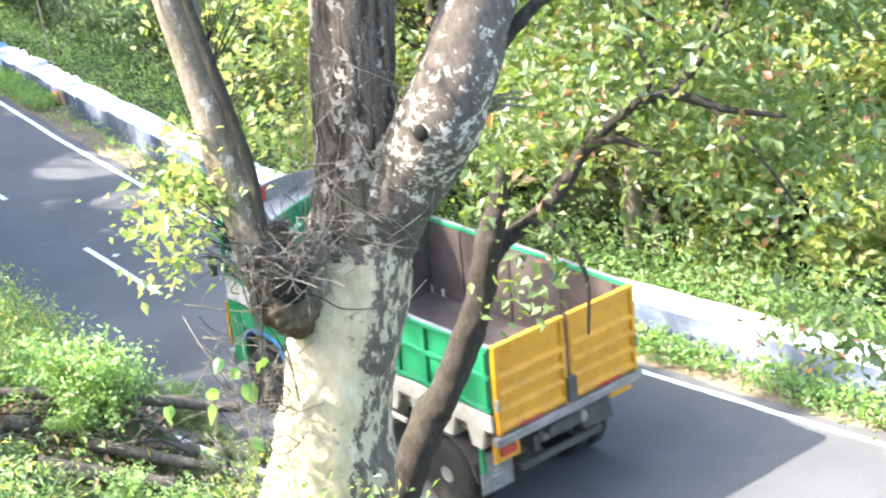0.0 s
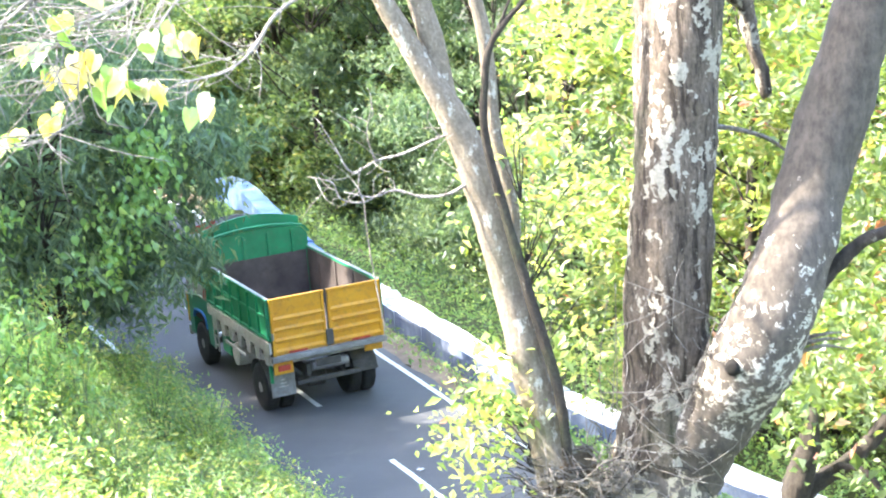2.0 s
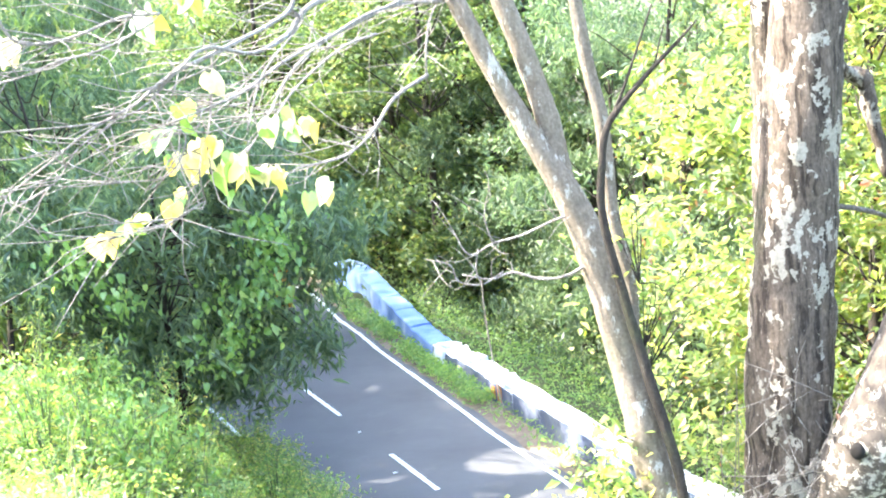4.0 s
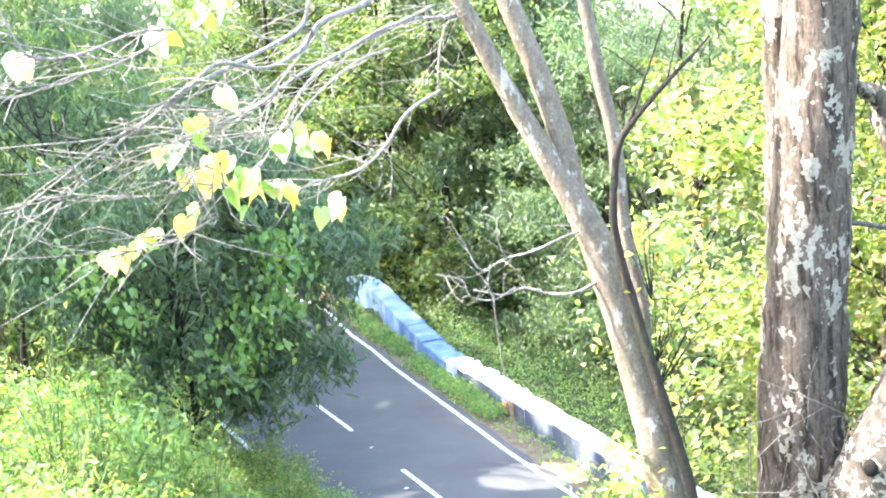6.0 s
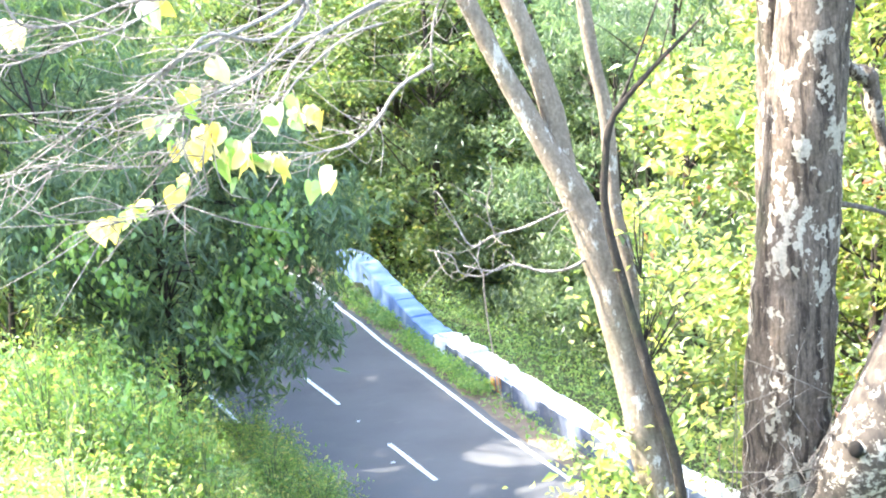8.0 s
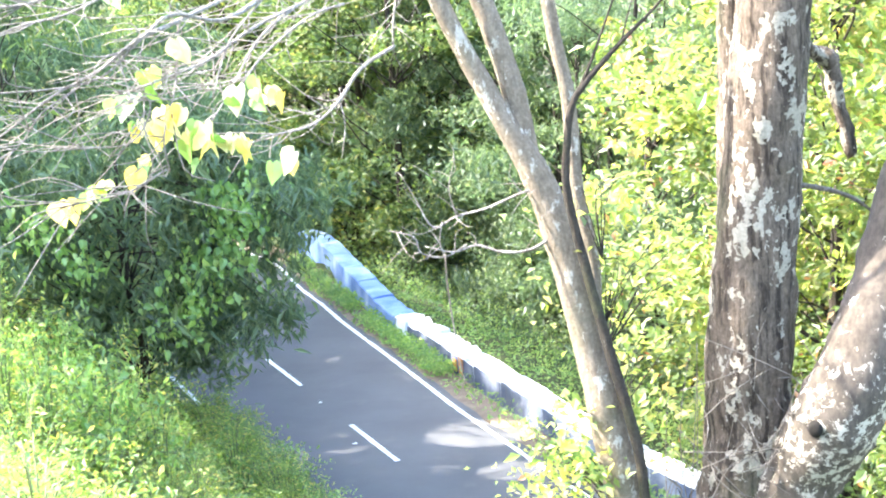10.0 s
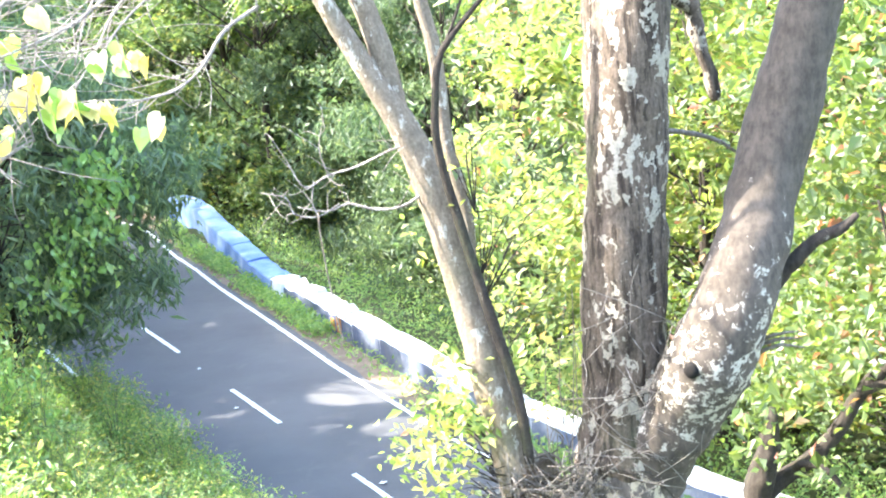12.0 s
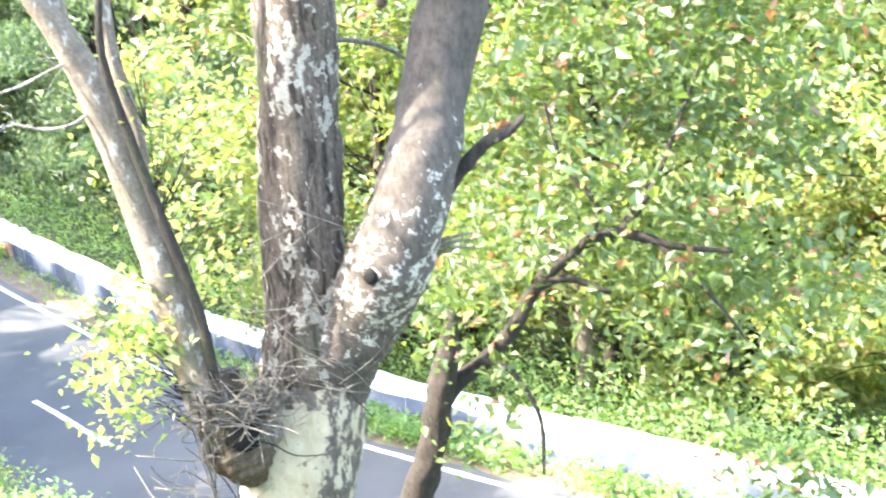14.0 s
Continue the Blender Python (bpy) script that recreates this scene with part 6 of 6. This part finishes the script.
        pts = [(4.5, 0.95), (4.6, 1.2), (4.8, 1.28), (5.2, 1.28), (5.4, 1.22), (5.5, 1.05)]
        for (ya, za), (yb, zb) in zip(pts, pts[1:]):
            ln = math.hypot(yb - ya, zb - za)
            box(bm, min(o - sx * 0.3, o + sx * 0.03), max(o - sx * 0.3, o + sx * 0.03), -ln / 2, ln / 2, -0.02, 0.02, 0, Matrix.Translation((0, (ya + yb) / 2, (za + zb) / 2)) @ Matrix.Rotation(math.atan2(zb - za, yb - ya), 4, 'X'))
        part("arch_lip", bm, BLUE, cab, "blue wheel-arch lip")
        # mirror
        m = box_part("mirror", UNDER, cab, (min(o + sx * 0.07, o + sx * 0.19), max(o + sx * 0.07, o + sx * 0.19), CY1 + 0.02, CY1 + 0.07, 1.98, 2.32), 0.022, "black wing mirror")
        box_part("mirror_arm", UNDER, m, (min(o - sx * 0.04, o + sx * 0.12), max(o - sx * 0.04, o + sx * 0.12), CY1 - 0.04, CY1 + 0.04, 2.26, 2.285), 0.0)
        # ladder behind the cab
        lad = empty("ladder", None)
        lad.parent = t
        lad["label"] = "narrow cream steel ladder"
        for y in (3.72, 3.98):
            box_part("stile", CREAM, lad, (min(o, o + sx * 0.035), max(o, o + sx * 0.035), y, y + 0.035, 0.62, 1.52), 0.004)
        for z in (0.72, 0.92, 1.12, 1.32):
            box_part("rung", CREAM, lad, (min(o, o + sx * 0.03), max(o, o + sx * 0.03), 3.755, 3.98, z, z + 0.03), 0.004)
        box_part("head_lamp", CREAM, cab, (sx * 0.8 - 0.12, sx * 0.8 + 0.12, CY1, CY1 + 0.04, 0.98, 1.2), 0.02, "round-cornered head lamp")
        wheel = box_part("marker_board", YELLOW, cab, (min(o - sx * 0.02, o + sx * 0.03), max(o - sx * 0.02, o + sx * 0.03), CY1 + 0.005, CY1 + 0.03, 0.85, 1.55), 0.006, "orange marker board")
    box_part("front_bumper", STEEL, cab, (-CW - 0.02, CW + 0.02, CY1 + 0.002, CY1 + 0.14, 0.52, 0.76), 0.03)
    for x in (-0.55, 0.55):
        seat = box_part("seat", SEAT, cab, (x - 0.3, x + 0.3, 4.3, 4.85, 1.4, 1.62), 0.05)
        box_part("seat_back", SEAT, seat, (x - 0.3, x + 0.3, 4.2, 4.34, 1.6, 2.2), 0.05)
    box_part("dashboard", SEAT, cab, (-CW + 0.06, CW - 0.06, 5.5, CY1 - 0.07, 1.6, 1.86), 0.04)
    # roof rack with curved fascia
    rack = empty("roof_rack", None)
    rack.parent = t
    rack["label"] = "roof rack with curved red and steel side boards"
    z0 = CZ + 0.024
    pts = [(-CW, z0), (-CW, z0 + 0.10)] + [(-CW + 2 * CW * k / 10, z0 + 0.10 + 0.20 * math.sin(math.pi * k / 10)) for k in range(1, 10)] + [(CW, z0 + 0.10), (CW, z0)]
    part("front_board", plate(bmesh.new(), pts, CY1 - 0.14, CY1 - 0.11), STEEL, rack, "curved steel front board")
    part("red_panel", plate(bmesh.new(), [(-1.1, z0 + 0.03), (-1.1, z0 + 0.12), (-0.8, z0 + 0.18), (-0.35, z0 + 0.25), (-0.35, z0 + 0.03)], CY1 - 0.152, CY1 - 0.142), RED, rack, "red painted panel")
    part("back_board", plate(bmesh.new(), [(x, z + 0.24 * (z > z0 + 0.05)) for x, z in pts], CY0 + 0.16, CY0 + 0.20), GREEN, rack, "curved green rear board")
    part("deck", box(bmesh.new(), -CW + 0.05, CW - 0.05, CY0 + 0.2, CY1 - 0.15, z0, z0 + 0.02), STEEL, rack, "bare grey roof deck")
    for sx in (-1, 1):
        box_part("side_board", GREEN, rack, (sx * CW - 0.015, sx * CW + 0.015, CY0 + 0.2, CY1 - 0.14, z0, z0 + 0.1), 0.004)
        box_part("rail", STEEL, rack, (sx * CW - 0.02, sx * CW + 0.02, CY0 + 0.16, CY1 - 0.1, z0 + 0.115, z0 + 0.14), 0.008)
    # tanks under the left flank
    part("fuel_tank", lathe(bmesh.new(), [(-0.27, 0.20), (-0.26, 0.245), (-0.02, 0.255), (0.02, 0.255), (0.26, 0.245), (0.27, 0.20)], 20, -0.85, 2.75, 0.78), CREAM, t, "dusty pale fuel tank")
    box_part("battery_box", GREEN, t, (-1.08, -0.55, 3.2, 3.75, 0.62, 1.0), 0.02)
    part("air_tank", lathe(bmesh.new(), [(-0.3, 0.1), (-0.28, 0.14), (0.28, 0.14), (0.3, 0.1)], 16, 0.8, 2.6, 0.85), UNDER, t)
    wheels = []
    for y in (1.03, 5.03):
        for sx in (-1, 1):
            wheels.append(wheel_part(t, sx * (1.07 if y < 2 else 1.02), y, sx))
            if y < 2:
                wheels.append(wheel_part(t, sx * 0.75, y, -sx))
    return t, wheels


truck, truck_wheels = build_truck()


def motions():
    """The truck's tail, x and y and heading in degrees, then metres past a mark on the road; its wheels roll with it."""
    mark = nearest_s(-2.27, 30.7)
    fix = [(0.0, 4.09, 18.96, 30.5), (0.4, 2.48, 21.60, 28.0), (0.9, 0.41, 25.12, 26.0), (1.5, -1.70, 29.80, 26.5), (1.8, -2.88, 32.35, 26.7), (2.4, -4.94, 36.78, 25.8)]
    for t, d in ((3.0, 11.1), (3.5, 14.9), (4.0, 18.7), (5.0, 26.3), (6.0, 34.0), (7.0, 41.7), (8.0, 49.4), (10.0, 65.0), (12.0, 81.0), (14.0, 97.0)):
        a, b = along(mark + d + 1.0, 0.15)[0], along(mark + d + 5.0, 0.15)[0]
        h = math.atan2(-(b[0] - a[0]), b[1] - a[1])
        fix.append((t, a[0] + math.sin(h), a[1] - math.cos(h), math.degrees(h)))
    fix = np.array(fix)
    times = np.arange(169) / 12
    path = [np.interp(times, fix[:, 0], fix[:, k]) for k in (1, 2, 3)]
    kernel = np.array([1, 2, 3, 2, 1]) / 9
    path = [np.concatenate([p[:2], np.convolve(p, kernel, 'valid'), p[-2:]]) for p in path]
    far = np.concatenate([[0], np.cumsum(np.hypot(np.diff(path[0]), np.diff(path[1])))])
    rows = [(t, pose(x, y, 0.002, 0, 0, h)) for t, x, y, h in zip(times, *path)]
    rolls = [(t, -math.degrees(f / R_WHEEL)) for t, f in zip(times, far)]
    walk(truck, rows)
    for w in truck_wheels:
        at = w.location.copy()
        walk(w, [(t, pose(*at, r, 0, 0)) for t, r in rolls])


motions()
